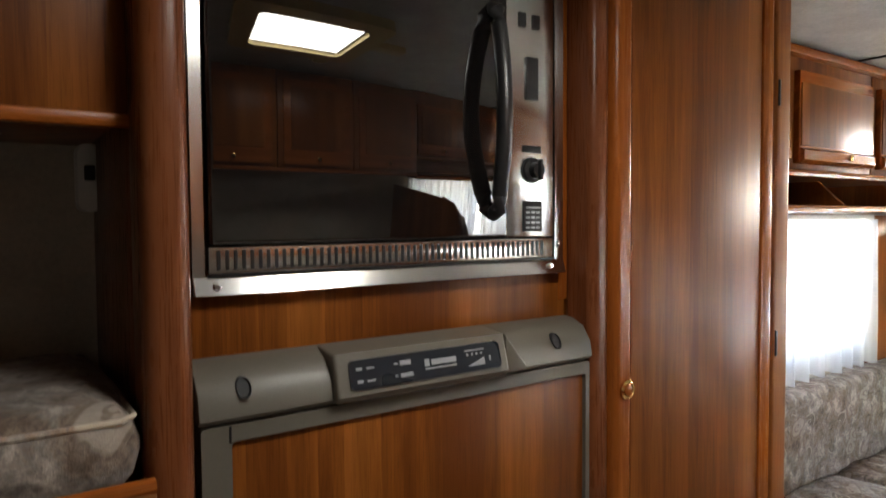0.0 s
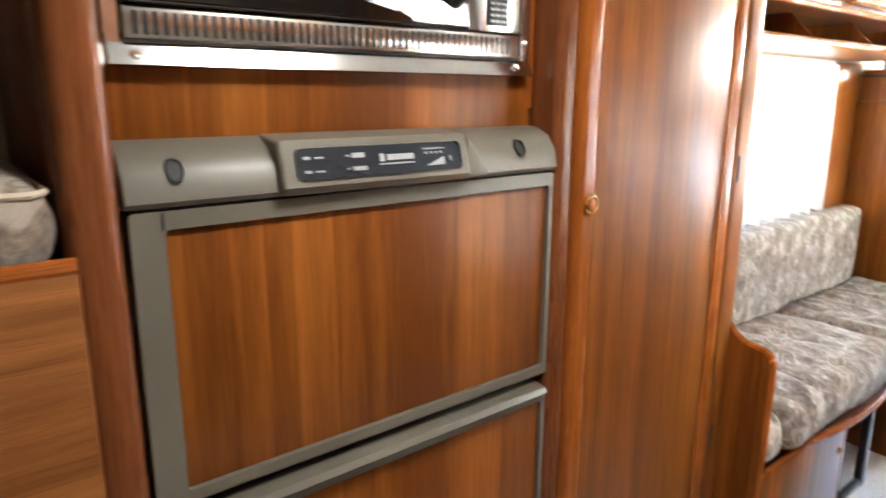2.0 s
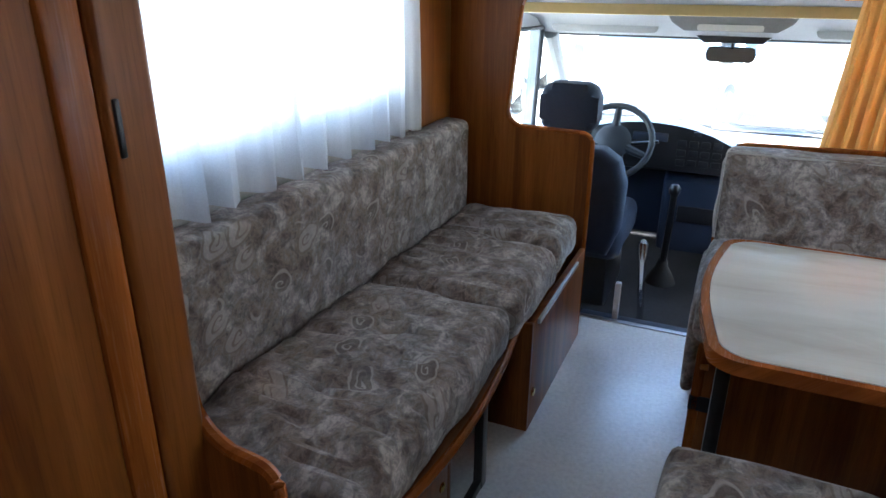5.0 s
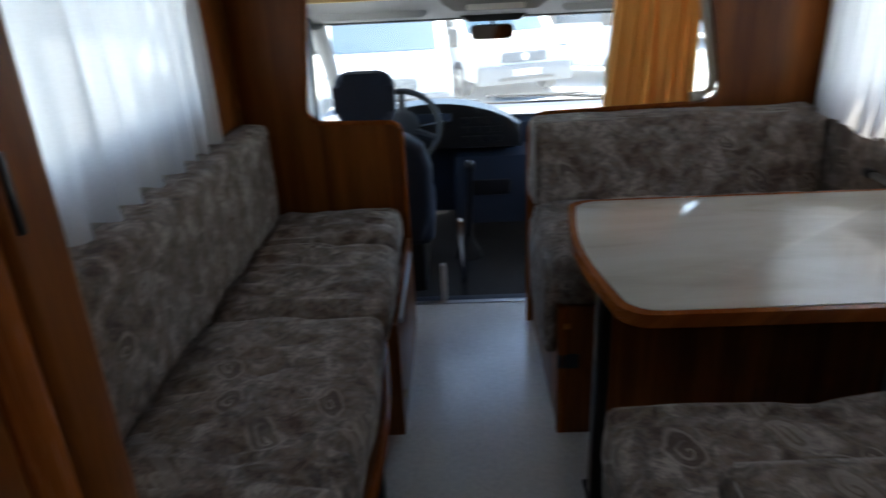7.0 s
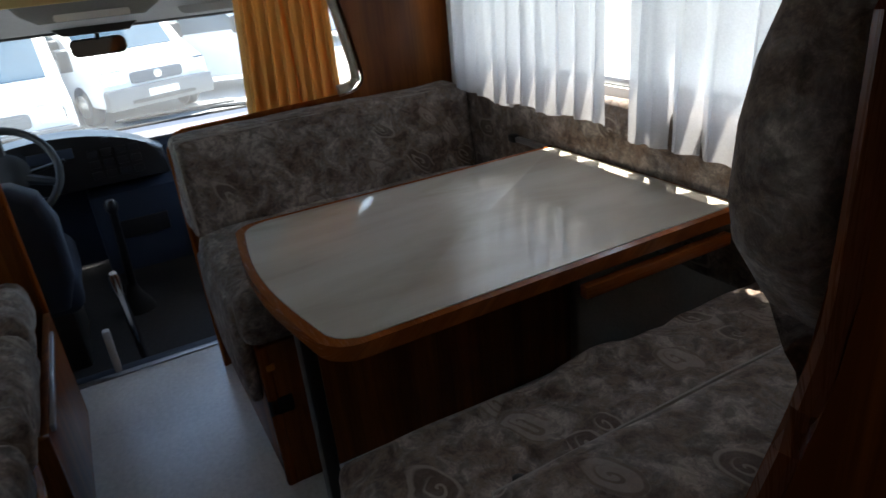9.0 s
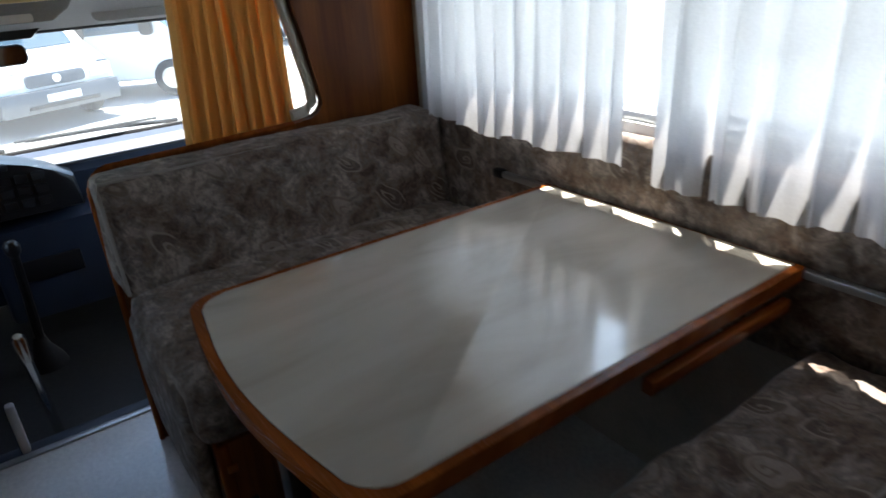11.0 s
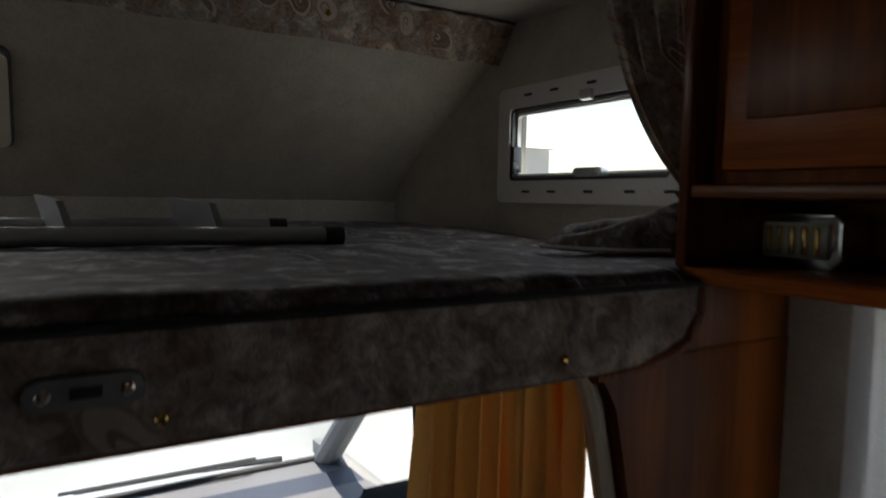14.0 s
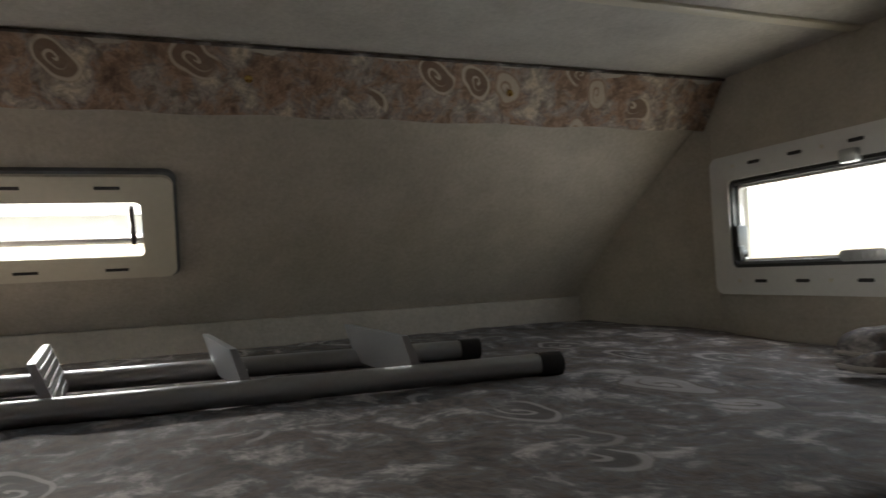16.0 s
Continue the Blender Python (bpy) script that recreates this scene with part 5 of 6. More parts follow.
def drawn_back(label, mirrored=False):
    def at(x, y, z):
        return (x, LEFT + RIGHT - y if mirrored else y, z)

    bm = bmesh.new()
    rows = []
    NS, NT = 40, 30
    for j in range(NT + 1):
        t = j / NT
        z = 1.921 - t * 0.43
        row = []
        # free edge sags outwards, then runs in to the tie
        ex = 3.478 - 0.02 * t - 0.095 * t ** 2.2
        ey = -0.745 - 0.075 * t - 0.06 * t ** 5
        for i in range(NS + 1):
            u = i / NS
            ph = u * 2 * math.pi * 4.5
            off = (0.022 - 0.008 * t) * math.sin(ph + 1.476 * t) + 0.009 * math.sin(2.3 * ph + t * 3)
            k = t ** 3
            bx, by = 3.262 + 0.085 * k, -0.80 - 0.10 * k
            row.append(bm.verts.new(at(bx + (ex - bx) * u, by + (ey - by) * u + off, z - 0.01 * math.sin(ph) * t)))
        rows.append(row)
    for j in range(NT):
        for i in range(NS):
            bm.faces.new((rows[j][i], rows[j][i + 1], rows[j + 1][i + 1], rows[j + 1][i]))
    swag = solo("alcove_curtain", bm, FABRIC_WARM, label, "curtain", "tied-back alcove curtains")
    part("piping", tube([at(3.478 - 0.02 * t - 0.095 * t ** 2.2, -0.745 - 0.075 * t - 0.06 * t ** 5, 1.921 - t * 0.43) for t in [i / 20 for i in range(21)]], 0.004, 6), PIPING, swag, "pale piped edge")
    part("tie", tube([at(3.345, -0.93, 1.496), at(3.335, -0.89, 1.490), at(3.360, -0.86, 1.490), at(3.385, -0.865, 1.494), at(3.385, -0.91, 1.497)], 0.007, 6, closed=True), RUBBER, swag, "dark tie band")
    # rounded folds: centre line, half width and height from the tie to the end
    for nm, line, pale in (("tail", ((3.365, -0.888, 1.392, 0.030, 0.100), (3.42, -0.885, 1.390, 0.050, 0.075), (3.52, -0.880, 1.389, 0.056, 0.058), (3.62, -0.878, 1.388, 0.054, 0.048), (3.66, -0.876, 1.388, 0.045, 0.038), (3.672, -0.875, 1.390, 0.020, 0.014)), False),
                           ("flap", ((3.350, -0.860, 1.392, 0.040, 0.100), (3.40, -0.830, 1.389, 0.062, 0.070), (3.47, -0.795, 1.388, 0.058, 0.044), (3.53, -0.752, 1.388, 0.040, 0.028), (3.572, -0.725, 1.389, 0.012, 0.010)), True)):
        tail = bmesh.new()
        rings = []
        fine = []
        for p, q in zip(line, line[1:]):
            fine += [[a + (c - a) * i / 5 for a, c in zip(p, q)] for i in range(5)]
        fine.append(list(line[-1]))
        for n, (x, y, z, w, hh) in enumerate(fine):
            ring = []
            for k in range(15):
                a = math.pi * k / 14
                wob = 0.006 * noise.noise(Vector((x * 26, k * 0.6, y * 14)))
                ring.append(tail.verts.new(at(x + 0.25 * w * math.cos(a), y + w * math.cos(a), z + (hh + wob) * math.sin(a) ** 0.6)))
            rings.append(ring)
        for r0, r1 in zip(rings, rings[1:]):
            for k in range(14):
                tail.faces.new((r0[k], r0[k + 1], r1[k + 1], r1[k]))
            tail.faces.new((r0[14], r0[0], r1[0], r1[14]))
        tail.faces.new(rings[0])
        tail.faces.new(rings[-1])
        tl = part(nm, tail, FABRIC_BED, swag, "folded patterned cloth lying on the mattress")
        part("piping", tube([at(x + 0.25 * w, y + w, z + 0.006) for x, y, z, w, hh in fine], 0.0035, 6), PIPING, tl, "pale piped edge")
    return swag


drawn_back("patterned cloth curtain tied back beside the alcove window")
drawn_back("patterned cloth curtain tied back at the driver's side of the alcove", True)

# ladder lying on the mattress
lad = thing("ladder", 3.95, 0.2, 1.381, "grey aluminium bunk ladder lying on the alcove mattress", "ladder")
A0, A1 = Vector((3.793, -0.398, 1.404)), Vector((3.87, 0.88, 1.408))
B0, B1 = Vector((3.992, -0.352, 1.412)), Vector((4.10, 0.88, 1.416))
for p, q in ((A0, A1), (B0, B1)):
    rt = part("side_tube", tube([p, q], 0.0165, 14), ALU, lad, "grey aluminium tube")
    d = (q - p).normalized()
    part("end_cap", tube([p - d * 0.008, p + d * 0.028], 0.0185, 14), BLACK, rt, "black plastic end cap")
for k in range(5):
    u = 0.172 + k * 0.181
    a, b = A0.lerp(A1, u), B0.lerp(B1, u)
    bm = bmesh.new()
    th, hh = 0.006, 0.05
    prof = [(-0.016, -0.004), (0.004, hh + 0.008), (0.012, hh + 0.008), (-0.004, -0.006)]
    vs0 = [bm.verts.new((a.x + 0.002, a.y + p[0] * 1.2, a.z + p[1])) for p in prof]
    vs1 = [bm.verts.new((b.x - 0.002, b.y + p[0] * 1.2, b.z + p[1])) for p in prof]
    bm.faces.new(vs0)
    bm.faces.new(vs1)
    for i in range(4):
        bm.faces.new((vs0[i], vs0[(i + 1) % 4], vs1[(i + 1) % 4], vs1[i]))
    tr = part("tread", bm, ALU, lad, "ribbed aluminium tread")
    for w in range(5):
        f = 0.14 + w * 0.18
        y0, z0 = a.y + (-0.016 + 0.020 * f) * 1.2 - 0.0012, a.z - 0.004 + (hh + 0.012) * f
        part("rib", tube([(a.x + 0.006, y0, z0), (b.x - 0.006, b.y + (-0.016 + 0.020 * f) * 1.2 - 0.0012, b.z - 0.004 + (hh + 0.012) * f)], 0.0014, 5), ALU, tr)

# ---------------------------------------------------------------- orange cab curtain
oc = thing("cab_curtain", 3.3, -0.37, 0.8, "orange and cream striped curtain gathered at the cab opening", "curtain")
part("drape", curtain(-0.585, -0.262, 3.30, 1.256, 0.70, 8, 0.036, "y", 3.3, 0.96, 0.006, 0.0, 0.13), ORANGE, oc, "orange striped cloth")
part("heading", tube([(3.295, -0.595, 1.232), (3.295, -0.255, 1.232)], 0.006, 8), ORANGE, oc, "gathered heading tape")
for i in range(9):
    y = -0.58 + i * 0.039
    part("hook", tube([(3.29, y, 1.232), (3.283, y, 1.244), (3.29, y + 0.003, 1.254)], 0.0028, 6), BLACK, oc, "black curtain hook")

# ---------------------------------------------------------------- cab
CY = 0.06
solo("cab_floor", box(3.398, 4.9, -0.84, 0.96, -0.14, -0.055), CAB_MAT, "black ribbed rubber mat on the cab floor", "floor", kind="structure", smooth=0)


def cab_side(y, s, name):
    """Cab side with a door window and quarter light."""
    bm = bmesh.new()
    lo, hi = min(y, y + 0.05 * s), max(y, y + 0.05 * s)
    prism([(3.28, -0.14), (4.95, -0.14), (4.95, 0.56), (3.28, 0.62)], "y", lo, hi, into=bm)
    prism([(3.28, 0.62), (3.42, 0.615), (3.42, 1.10), (3.28, 1.10)], "y", lo, hi, into=bm)
    prism([(3.28, 1.10), (4.32, 1.08), (4.22, 1.28), (3.28, 1.28)], "y", lo, hi, into=bm)
    prism([(4.09, 0.592), (4.14, 0.590), (4.20, 1.084), (4.165, 1.084)], "y", lo, hi, into=bm)
    w = solo(name, bm, CAB_GREY, "grey plastic lined cab door with its window opening", "wall", kind="structure", smooth=0)
    g = part("pane", prism([(3.42, 0.61), (4.70, 0.58), (4.26, 1.085), (3.42, 1.10)], "y", y + 0.02 * s, y + 0.025 * s), GLASS, w, "clear side glass", 0)
    g.visible_shadow = False
    part("seal", tube([(4.10, y - 0.004 * s, 0.60), (4.17, y - 0.004 * s, 1.08)], 0.012, 8), RUBBER, w, "black window rubber")
    part("seal", tube([(3.42, y - 0.004 * s, 0.62), (3.42, y - 0.004 * s, 1.09), (4.3, y - 0.004 * s, 1.078)], 0.010, 8), RUBBER, w, "black window rubber")
    part("pillar", tube([(4.80, y - 0.01 * s, 0.53), (4.50, y - 0.02 * s, 0.82), (4.22, y - 0.03 * s, 1.06)], [0.045, 0.04, 0.04], 10), CAB_GREY, w, "grey windscreen pillar")
    return w


cab_side(0.90, 1, "cab_door_left")
cab_side(-0.78, -1, "cab_door_right")
# roof lining with a raised console
rf = solo("cab_ceiling", prism([(3.26, 1.245), (3.6, 1.205), (4.08, 1.125), (4.22, 1.055), (4.27, 1.08), (4.2, 1.274), (3.26, 1.274)], "y", -0.80, 0.92, 0.004), CAB_GREY, "grey cab roof lining", "ceiling", kind="structure")
con = thing("roof_console", 3.9, 0.06, 1.12, "grey roof console with an interior lamp", "console")
part("body", prism([(-0.20, 1.19), (-0.16, 1.13), (-0.11, 1.098), (0.23, 1.098), (0.28, 1.13), (0.32, 1.19)], "x", 3.86, 4.05, 0.008), CAB_GREY, con)
part("lens", prism(rounded(-0.06, 0.18, 1.103, 1.126, 0.008), "x", 3.853, 3.864), WHITE_PLASTIC, con, "white lamp lens")
mr = thing("rear_view_mirror", 4.28, 0.08, 1.0, "black interior rear-view mirror", "mirror")
part("base", prism([(-0.11, 1.068), (-0.07, 1.035), (0.17, 1.035), (0.21, 1.068)], "x", 4.20, 4.26, 0.006), BLACK, mr, "black bracket")
part("stem", tube([(4.25, 0.05, 1.05), (4.28, 0.05, 1.01)], 0.009, 8), BLACK, mr)
part("housing", prism(rounded(-0.05, 0.157, 0.948, 1.016, 0.022), "x", 4.275, 4.30, 0.006), BLACK, mr)
part("reflector", prism(rounded(-0.044, 0.151, 0.954, 1.010, 0.018), "x", 4.273, 4.276), MIRROR, mr, "mirror glass")
for y0, y1 in ((0.36, 0.84), (-0.70, -0.26)):
    solo("sun_visor", prism(rounded(y0, y1, 1.070, 1.14, 0.02), "x", 4.13, 4.15, 0.006), CAB_GREY, "grey sun visor folded under the cab roof", "visor", "sun visors")

ws = thing("window_5", 4.5, 0.06, 0.55, "wide cab windscreen", "window", kind="structure")
g = part("pane", prism([(4.24, 1.06), (4.80, 0.545), (4.806, 0.549), (4.246, 1.064)], "y", -0.80, 0.92), SCREEN_GLASS, ws, "clear windscreen glass", 0)
g.visible_shadow = False
part("seal", tube([(4.25, -0.78, 1.055), (4.80, -0.78, 0.545), (4.80, 0.90, 0.545), (4.25, 0.90, 1.055)], 0.012, 8, closed=True), RUBBER, ws, "black rubber seal")
for y0, y1 in ((-0.62, 0.02), (0.10, 0.72)):
    wp = solo("wiper", tube([(4.83, y0, 0.558), (4.80, (y0 + y1) / 2, 0.585), (4.79, y1, 0.588)], [0.011, 0.009, 0.006], 6), BLACK, "black windscreen wiper at the foot of the glass", "wiper", "windscreen wipers")
    part("blade", tube([(4.79, y0 + 0.1, 0.592), (4.785, y1 + 0.04, 0.595)], 0.006, 6), RUBBER, wp, "rubber wiper blade")
solo("bonnet", prism([(4.82, 0.50), (4.84, 0.545), (5.15, 0.47), (5.5, 0.30), (5.55, 0.0), (4.9, 0.0)], "y", -0.78, 0.90, 0.02), WHITE_PAINT, "white bonnet of the motorhome beyond the windscreen", "bonnet")

dash = thing("dashboard", 4.5, 0.06, 0.0, "dark blue-grey plastic dashboard with a raised centre hump", "dashboard")
part("top", prism([(4.30, 0.56), (4.28, 0.585), (4.34, 0.60), (4.80, 0.54), (4.80, 0.45), (4.30, 0.45)], "y", -0.79, 0.91, 0.008), CAB_TOP, dash, "grey dash top")
part("front", prism([(4.30, 0.585), (4.265, 0.55), (4.275, 0.44), (4.31, 0.40), (4.33, 0.25), (4.42, 0.05), (4.6, 0.05), (4.6, 0.58)], "y", -0.785, 0.905, 0.010), CAB_BLUE, dash, "dark blue dash front")
hump = []
for i in range(13):
    t = i / 12
    hump.append((0.72 - 0.79 * t, 0.565 + 0.11 * math.sin(math.pi * min(1, t * 1.05)) ** 0.55))
hp = [(0.73, 0.45)] + hump + [(-0.08, 0.45)]
hb = part("hump", prism(hp, "x", 4.16, 4.32, 0.02), BLACK, dash, "black raised instrument hood")
for y in (0.70, 0.60, 0.50):
    part("gauge", lathe([(0.034, 0.0), (0.036, -0.004), (0.032, -0.005)], (4.16, y - 0.05, 0.61), "x", 16), DARK_PANEL, hb, "round gauge")
for r in range(3):
    for c in range(4):
        part("button", box(4.152, 4.161, 0.02 + c * 0.052, 0.06 + c * 0.052, 0.575 - r * 0.045, 0.605 - r * 0.045, 0.003), BLACK if (r + c) % 3 else WHEEL_GREY, hb, "small control")
part("hazard_switch", box(4.150, 4.161, 0.12, 0.15, 0.628, 0.648, 0.002), WHEEL_GREY, hb, "small dark switch")
part("radio", box(4.150, 4.161, 0.26, 0.42, 0.59, 0.63, 0.003), CAB_BLUE, hb, "dark radio slot")
for i in range(4):
    part("vent", box(4.262, 4.272, -0.60 + i * 0.03, -0.578 + i * 0.03, 0.47, 0.53, 0.002), BLACK, dash)
lowc = part("centre_console", prism([(4.28, 0.45), (4.20, 0.40), (4.20, 0.05), (4.5, 0.05), (4.5, 0.45)], "y", -0.12, 0.26, 0.02, 3), CAB_BLUE, dash, "blue-grey centre console")
part("tray", box(4.19, 4.21, -0.02, 0.18, 0.20, 0.28, 0.006), BLACK, lowc, "dark tray opening")
part("pillar_speaker", box(4.26, 4.28, 0.42, 0.80, 0.38, 0.46, 0.01), CAB_BLUE, dash)

whl = thing("steering_wheel", 4.0, 0.60, 0.62, "dark blue-grey steering wheel with a wide hub", "steering wheel")
WM = Matrix.Translation((4.02, 0.49, 0.60)) @ Matrix.Rotation(radians(-58), 4, "Y")
R = 0.175
bm = tube([WM @ Vector((R * math.cos(2 * math.pi * i / 32), R * math.sin(2 * math.pi * i / 32), 0)) for i in range(32)], 0.0145, 10, closed=True)
part("rim", bm, WHEEL_GREY, whl, "padded rim")
bm = lathe([(0.02, -0.03), (0.075, -0.025), (0.085, 0.0), (0.06, 0.02), (0.02, 0.024)], (0, 0, 0), "z", 20)
bmesh.ops.transform(bm, matrix=WM, verts=bm.verts)
part("hub", bm, WHEEL_GREY, whl, "wide hub pad")
for a in (20, 160, 270):
    p0, p1 = (WM @ Vector((rr * math.cos(radians(a + 90)), rr * math.sin(radians(a + 90)), -0.006)) for rr in (0.06, R))
    part("spoke", tube([p0, p1], [0.022, 0.015], 8), WHEEL_GREY, whl)
part("column", tube([WM @ Vector((0, 0, -0.02)), Vector((4.27, 0.50, 0.42))], 0.04, 12), BLACK, whl)
part("stalk", tube([(4.06, 0.49, 0.575), (4.05, 0.29, 0.61)], 0.008, 8), BLACK, whl)
gs = thing("gear_lever", 4.02, 0.24, -0.05, "black floor gear lever with a rubber boot", "gear lever")
part("boot", lathe([(0.07, 0.0), (0.06, 0.03), (0.03, 0.08), (0.02, 0.12)], (4.02, 0.20, -0.055), "z", 14), RUBBER, gs, "rubber boot")
part("shaft", tube([(4.02, 0.20, 0.02), (3.99, 0.19, 0.25), (3.95, 0.185, 0.41)], [0.017, 0.016, 0.014], 10), BLACK, gs)
part("knob", lathe([(0.012, -0.02), (0.024, 0.0), (0.026, 0.02), (0.016, 0.038), (0.004, 0.042)], (3.95, 0.185, 0.41), "z", 14), BLACK, gs, "black knob")

hbk = thing("hand_brake", 3.5, 0.235, -0.055, "bright metal lever with a black grip beside the driver's seat", "lever")
part("lever", tube([(3.56, 0.225, -0.05), (3.50, 0.232, 0.16), (3.465, 0.236, 0.27)], [0.014, 0.014, 0.014], 12), CHROME, hbk, "bright metal tube")
part("grip", tube([(3.468, 0.2355, 0.262), (3.452, 0.237, 0.335), (3.449, 0.237, 0.345)], [0.018, 0.019, 0.012], 12), STEEL, hbk, "pale rounded grip")


def cab_seat(label):
    s = thing("driving_chair", 0, 0, 0, label, "car seat", "cab seats")
    part("pedestal", box(-0.02, 0.40, -0.19, 0.19, 0.0, 0.26, 0.02), BLACK, s, "black metal pedestal")
    part("seat_pad", cushion(-0.06, 0.46, -0.235, 0.235, 0.26, 0.42, 0.05, 0.012, 0.004, 61.0), CAB_SEAT, s, "dark blue cloth seat")
    pts = [(-0.19, 0.30), (-0.235, 0.42), (-0.245, 0.62), (-0.215, 0.72), (-0.15, 0.765), (0.15, 0.765), (0.215, 0.72), (0.245, 0.62), (0.235, 0.42), (0.19, 0.30)]
    bm = prism([(p[0], p[1]) for p in pts], "x", -0.11, 0.02, 0.035, 4)
    for v in bm.verts:
        v.co.x -= (v.co.z - 0.30) * 0.16
    part("backrest", bm, CAB_SEAT, s, "dark blue cloth backrest")
    pts = rounded(-0.115, 0.115, 0.815, 1.005, 0.05)
    bm = prism(pts, "x", -0.155, -0.055, 0.03, 4)
    hr = part("headrest", bm, CAB_SEAT, s, "padded dark headrest")
    for y in (-0.06, 0.06):
        part("stem", tube([(-0.10, y, 0.74), (-0.105, y, 0.82)], 0.007, 8), CHROME, hr)
    part("buckle", box(-0.235, -0.205, -0.285, -0.262, 0.09, 0.25, 0.006), WHITE_PLASTIC, s, "pale seat-belt buckle")
    part("belt_stalk", box(-0.228, -0.212, -0.278, -0.268, 0.0, 0.10, 0.002), BLACK, s, "black buckle stalk")
    part("slide", box(-0.10, 0.42, -0.215, -0.185, -0.0, 0.03, 0.003), STEEL, s, "metal slide rail")
    return s


seat = cab_seat("dark blue cloth driver's seat with headrest")
seat.location = (3.66, 0.585, -0.09)
seat2 = copy_thing(seat, pose(3.80, -0.50, -0.09))
tagged(seat2, "dark blue cloth passenger seat behind the orange curtain")

# ---------------------------------------------------------------- kitchen opposite the fridge
kit = thing("kitchen_unit", 0.75, -0.72, 0.0, "walnut kitchen base unit with dark worktop", "cabinet")
part("body", box(0.10, 1.385, RIGHT + 0.004, -0.50, 0.06, 0.86, 0.003), WOOD, kit)
part("plinth", box(0.10, 1.385, RIGHT + 0.02, -0.53, 0.0, 0.06), BLACK, kit)
for i in range(2):
    x = 0.13 + i * 0.62
    dr = part("cabinet_door", box(x, x + 0.50, -0.50, -0.482, 0.10, 0.82, 0.004), WOOD_EDGE_X, kit)
    part("panel", box(x + 0.05, x + 0.45, -0.483, -0.476, 0.15, 0.77, 0.003), WOOD, dr)
    part("knob", lathe([(0.005, 0.0), (0.005, 0.010), (0.011, 0.014), (0.011, 0.02), (0.004, 0.023)], (x + 0.44, -0.482, 0.70), "y", 12), BRASS, dr)
solo("worktop", box(0.09, 1.386, RIGHT + 0.002, -0.47, 0.862, 0.892, 0.004), WORKTOP, "dark laminate kitchen worktop", "worktop")
hob = thing("hob", 0.6, -0.72, 0.893, "steel hob with a dark folded glass lid", "hob")
part("tray", box(0.35, 0.85, -0.92, -0.54, 0.893, 0.905, 0.004), STEEL, hob)
part("lid", box(0.352, 0.848, -0.918, -0.542, 0.906, 0.914, 0.003), BLACK_GLASS, hob, "dark glass lid folded down")
GK = "overhead lockers above the kitchen"
for x0, x1 in ((0.05, 0.46), (0.49, 0.90), (0.93, 1.365)):
    lk = thing("overhead_locker", (x0 + x1) / 2, -0.8, 1.40, "dark walnut kitchen overhead locker with a brass knob", "cabinet", GK)
    part("body", box(x0 - 0.012, x1 + 0.012, RIGHT + 0.004, -0.66, 1.40, TOP - 0.03, 0.003), WOOD, lk)
    dr = part("locker_door", box(x0 + 0.015, x1 - 0.015, -0.662, -0.642, 1.42, 1.86, 0.004), WOOD_EDGE_X, lk)
    part("panel", box(x0 + 0.055, x1 - 0.055, -0.645, -0.636, 1.50, 1.82, 0.003), WOOD, dr)
    part("knob", lathe([(0.005, 0.0), (0.005, 0.010), (0.011, 0.014), (0.011, 0.02), (0.004, 0.023)], ((x0 + x1) / 2, -0.642, 1.455), "y", 14), BRASS, dr, "brass knob")
part("lipping", box(0.03, 1.385, -0.67, -0.65, 1.385, 1.402, 0.003), WOOD_EDGE_X, kit)
hat = thing("roof_hatch", 0.5, -0.10, TOP, "cream plastic roof hatch with a lamp bar", "hatch", kind="structure")
part("frame", frame_ring(rounded(0.22, 0.74, -0.34, 0.14, 0.04), rounded(0.29, 0.67, -0.27, 0.07, 0.03), "z", TOP - 0.035, TOP - 0.002), YELLOWED, hat, "yellowed cream plastic frame")
part("pane", box(0.29, 0.67, -0.27, 0.07, TOP - 0.016, TOP - 0.010), WHITE_PLASTIC, hat, "milky dome seen from below")
part("bar", box(0.74, 0.90, -0.12, -0.06, TOP - 0.028, TOP - 0.002, 0.006), YELLOWED, hat, "cream bar")
part("spot_lamp", lathe([(0.045, -0.002), (0.048, -0.03), (0.034, -0.036), (0.030, -0.024)], (0.62, -0.37, TOP), "z", 18), YELLOWED, hat, "round cream lamp ring")

# ---------------------------------------------------------------- outside
GZ = -0.95
solo("ground", box(-120, 120, -120, 120, GZ - 0.2, GZ), ASPHALT, "pale worn asphalt of a vehicle yard", "ground", kind="structure", smooth=0)


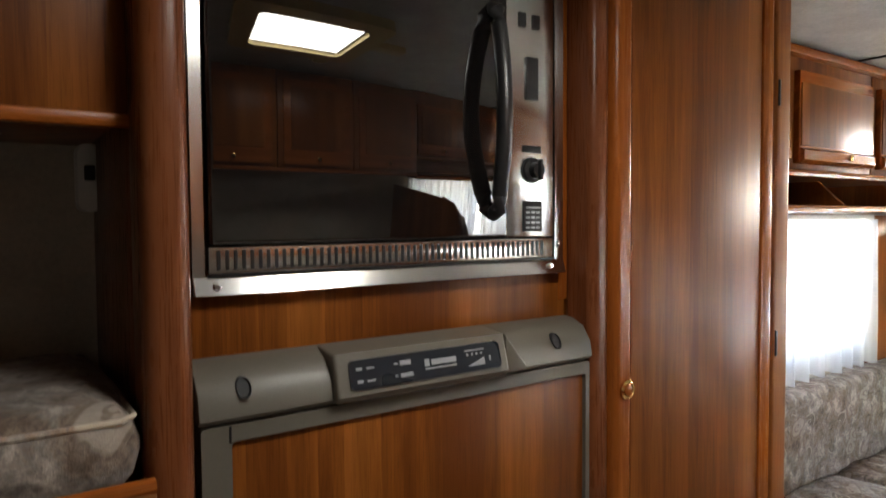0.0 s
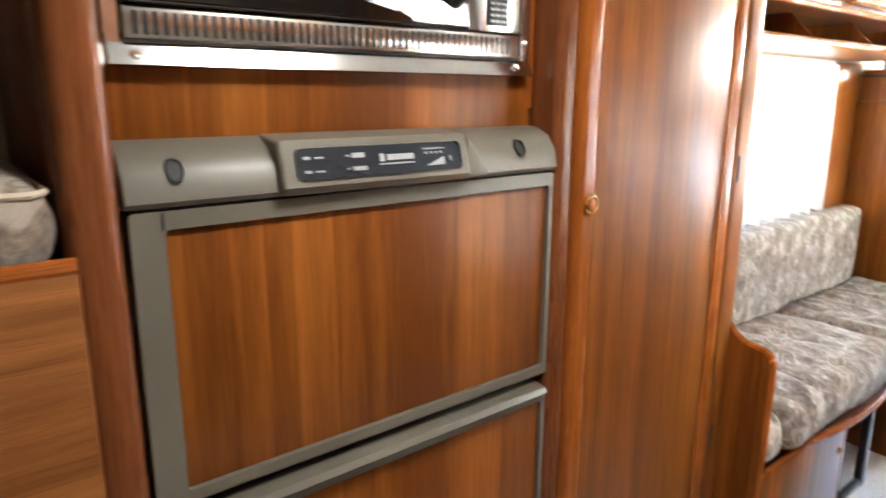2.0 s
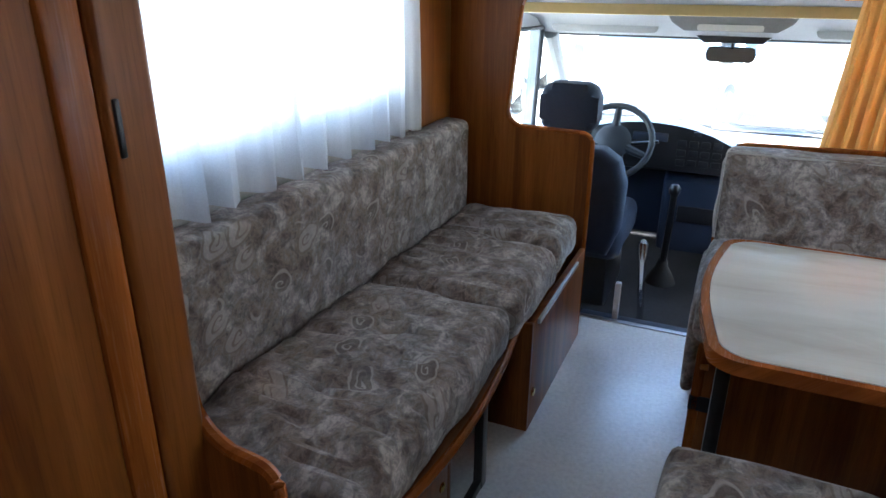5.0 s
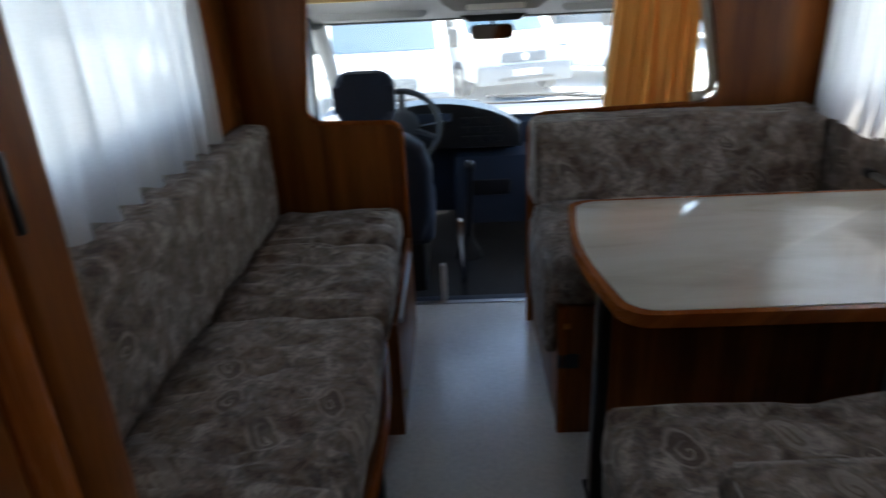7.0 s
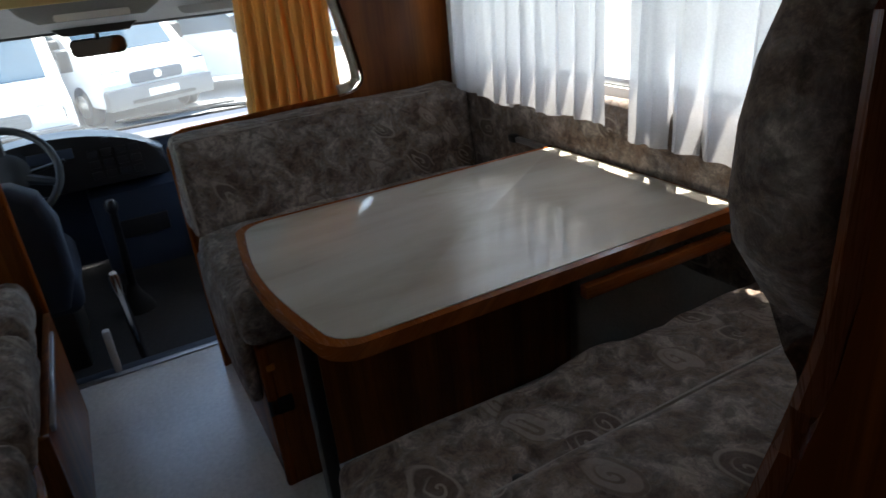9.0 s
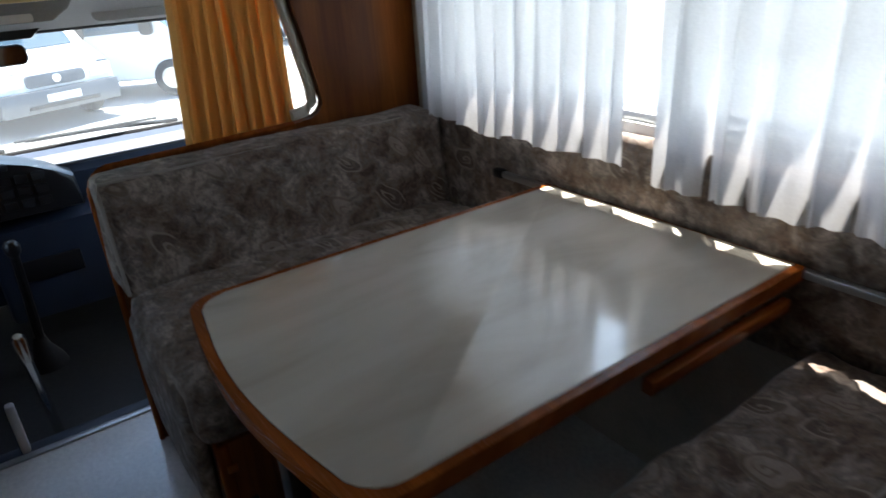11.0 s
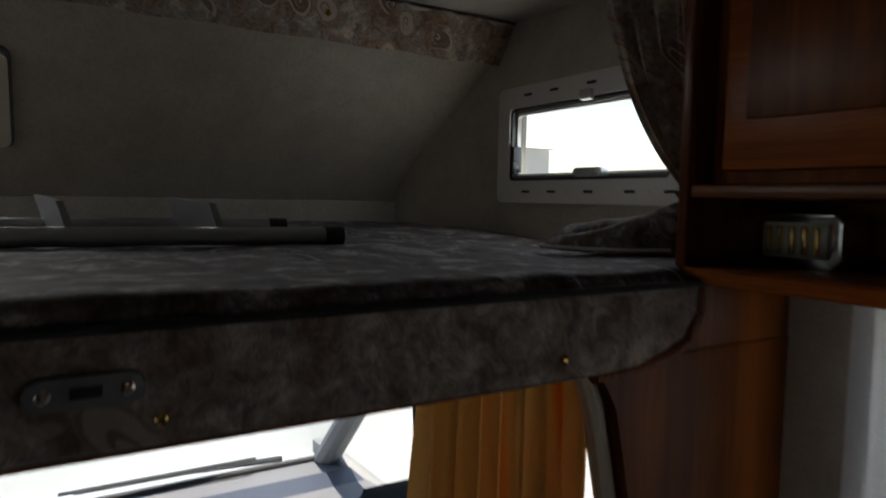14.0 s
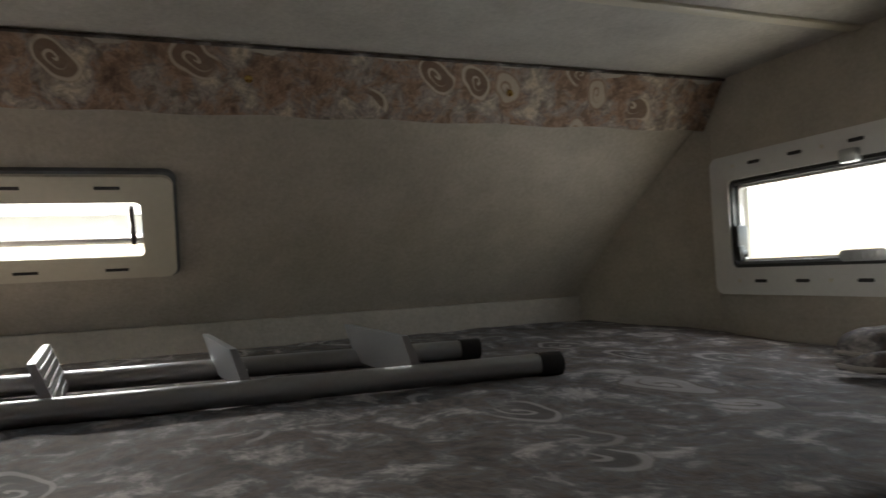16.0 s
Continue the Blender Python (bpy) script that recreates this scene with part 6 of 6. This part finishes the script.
def van(label, high=False):
    """A parked white delivery van or motorhome: nose at x = 0, facing -x."""
    v = thing("van", 0, 0, 0, label, "van", "vans parked outside")
    side = [(0.05, 0.32), (0.0, 0.50), (0.02, 0.80), (0.10, 0.92), (0.75, 1.10), (1.45, 1.85 if not high else 1.75), (1.75, 1.97), (5.2, 2.0), (5.3, 1.85), (5.32, 0.40), (5.25, 0.32)]
    part("body", prism(side, "y", -0.95, 0.95, 0.07, 3), WHITE_PAINT, v, "white painted body")
    if high:
        part("coachbuilt_body", prism([(0.9, 2.0), (0.85, 2.25), (1.2, 2.8), (6.0, 2.85), (6.1, 0.6), (1.9, 0.6), (1.9, 2.0)], "y", -1.08, 1.08, 0.06, 3), WHITE_PAINT, v, "white coachbuilt body")
    part("windscreen", prism([(0.80, 1.13), (1.42, 1.80), (1.40, 1.82), (0.78, 1.15)], "y", -0.80, 0.80, 0.004), VAN_GLASS, v, "dark windscreen")
    for s in (-1, 1):
        part("side_window", prism([(1.05, 1.18), (1.60, 1.75), (2.25, 1.78), (2.25, 1.15)], "y", 0.945 * s, 0.957 * s), VAN_GLASS, v, "dark side glass")
        mi = part("mirror", prism(rounded(1.0, 1.2, 1.12, 1.42, 0.05), "y", 1.0 * s, 1.15 * s, 0.02), BLACK, v, "black door mirror")
        part("headlight", prism([(-0.03, 0.70), (-0.02, 0.88), (0.22, 0.94), (0.20, 0.74)], "y", 0.55 * s, 0.90 * s, 0.01), MIRROR, v, "clear headlight")
        for x in (0.85, 4.3):
            tw = part("wheel", lathe([(0.20, -0.10), (0.32, -0.10), (0.335, -0.06), (0.335, 0.06), (0.32, 0.10), (0.20, 0.10)], (x, 0.87 * s, 0.335), "y", 24), TYRE, v, "black tyre")
            part("rim", lathe([(0.05, -0.115), (0.19, -0.108), (0.20, -0.09), (0.20, 0.09), (0.19, 0.108), (0.05, 0.115)], (x, 0.87 * s, 0.335), "y", 20), STEEL, tw, "steel rim")
    part("bumper", prism([(-0.10, 0.30), (-0.14, 0.45), (-0.10, 0.62), (0.15, 0.62), (0.15, 0.28)], "y", -0.93, 0.93, 0.04, 3), VAN_GREY, v, "grey plastic bumper")
    gr = part("grille", prism(rounded(-0.45, 0.45, 0.66, 0.84, 0.05), "x", -0.035, 0.03, 0.01), VAN_GREY, v, "dark grille")
    for z in (0.69, 0.74, 0.79):
        part("slat", box(-0.045, -0.03, -0.42, 0.42, z, z + 0.018, 0.003), VAN_GREY, gr)
    part("badge", lathe([(0.065, 0.0), (0.065, -0.012), (0.05, -0.015)], (-0.04, 0.0, 0.76), "x", 18), CHROME, gr, "round plain badge")
    part("intake", box(-0.15, -0.09, -0.55, 0.55, 0.36, 0.42, 0.01), BLACK, v, "dark lower intake")
    part("number_plate", box(-0.155, -0.14, -0.26, 0.26, 0.44, 0.55, 0.004), PLATE, v, "white number plate")
    return v


van_a = van("white van with grey bumper parked facing the windscreen")
van_a.matrix_world = pose(10.6, 1.24, GZ, 0, 0, 5)
van_b = copy_thing(van_a, pose(13.4, -1.0, GZ, 0, 0, 20))
tagged(van_b, "white van parked farther off at an angle")
van_c = copy_thing(van_a, pose(15.0, -4.2, GZ, 0, 0, 62))
tagged(van_c, "white van seen from its side across the yard")
van_d = copy_thing(van_a, pose(12.2, 4.6, GZ, 0, 0, 8))
tagged(van_d, "white van parked in the row on the driver's side")
camper = van("white coachbuilt motorhome parked in the far row", True)
camper.matrix_world = pose(20.0, -8.5, GZ, 0, 0, 40)
camper2 = copy_thing(camper, pose(20.5, 1.5, GZ, 0, 0, 12))
tagged(camper2, "white coachbuilt motorhome parked behind the vans")
bld = thing("warehouse", 40, 0, GZ, "pale rendered warehouse far across the yard", "building")
part("wall", box(38, 52, -30, 40, GZ, 5.0), FACADE, bld)
part("roof", prism([(37.5, 5.0), (45, 6.8), (52.5, 5.0)], "y", -30.5, 40.5), ROOF_TILE, bld)
for i in range(7):
    part("window", box(37.95, 38.02, -24 + i * 9, -21 + i * 9, 1.2, 3.0, 0.02), DARK_PANEL, bld, "dark window")
sw = thing("neighbour_motorhome", 2.5, -5.2, GZ, "white motorhome parked alongside the dinette window", "motorhome")
part("body", box(-1.0, 5.5, -5.5, -3.6, GZ + 0.45, GZ + 1.15, 0.06, 3), WHITE_PAINT, sw)
for x in (0.4, 4.2):
    part("wheel", lathe([(0.2, -0.1), (0.33, -0.1), (0.335, 0.0), (0.33, 0.1), (0.2, 0.1)], (x, -3.65, GZ + 0.335), "y", 20), TYRE, sw)
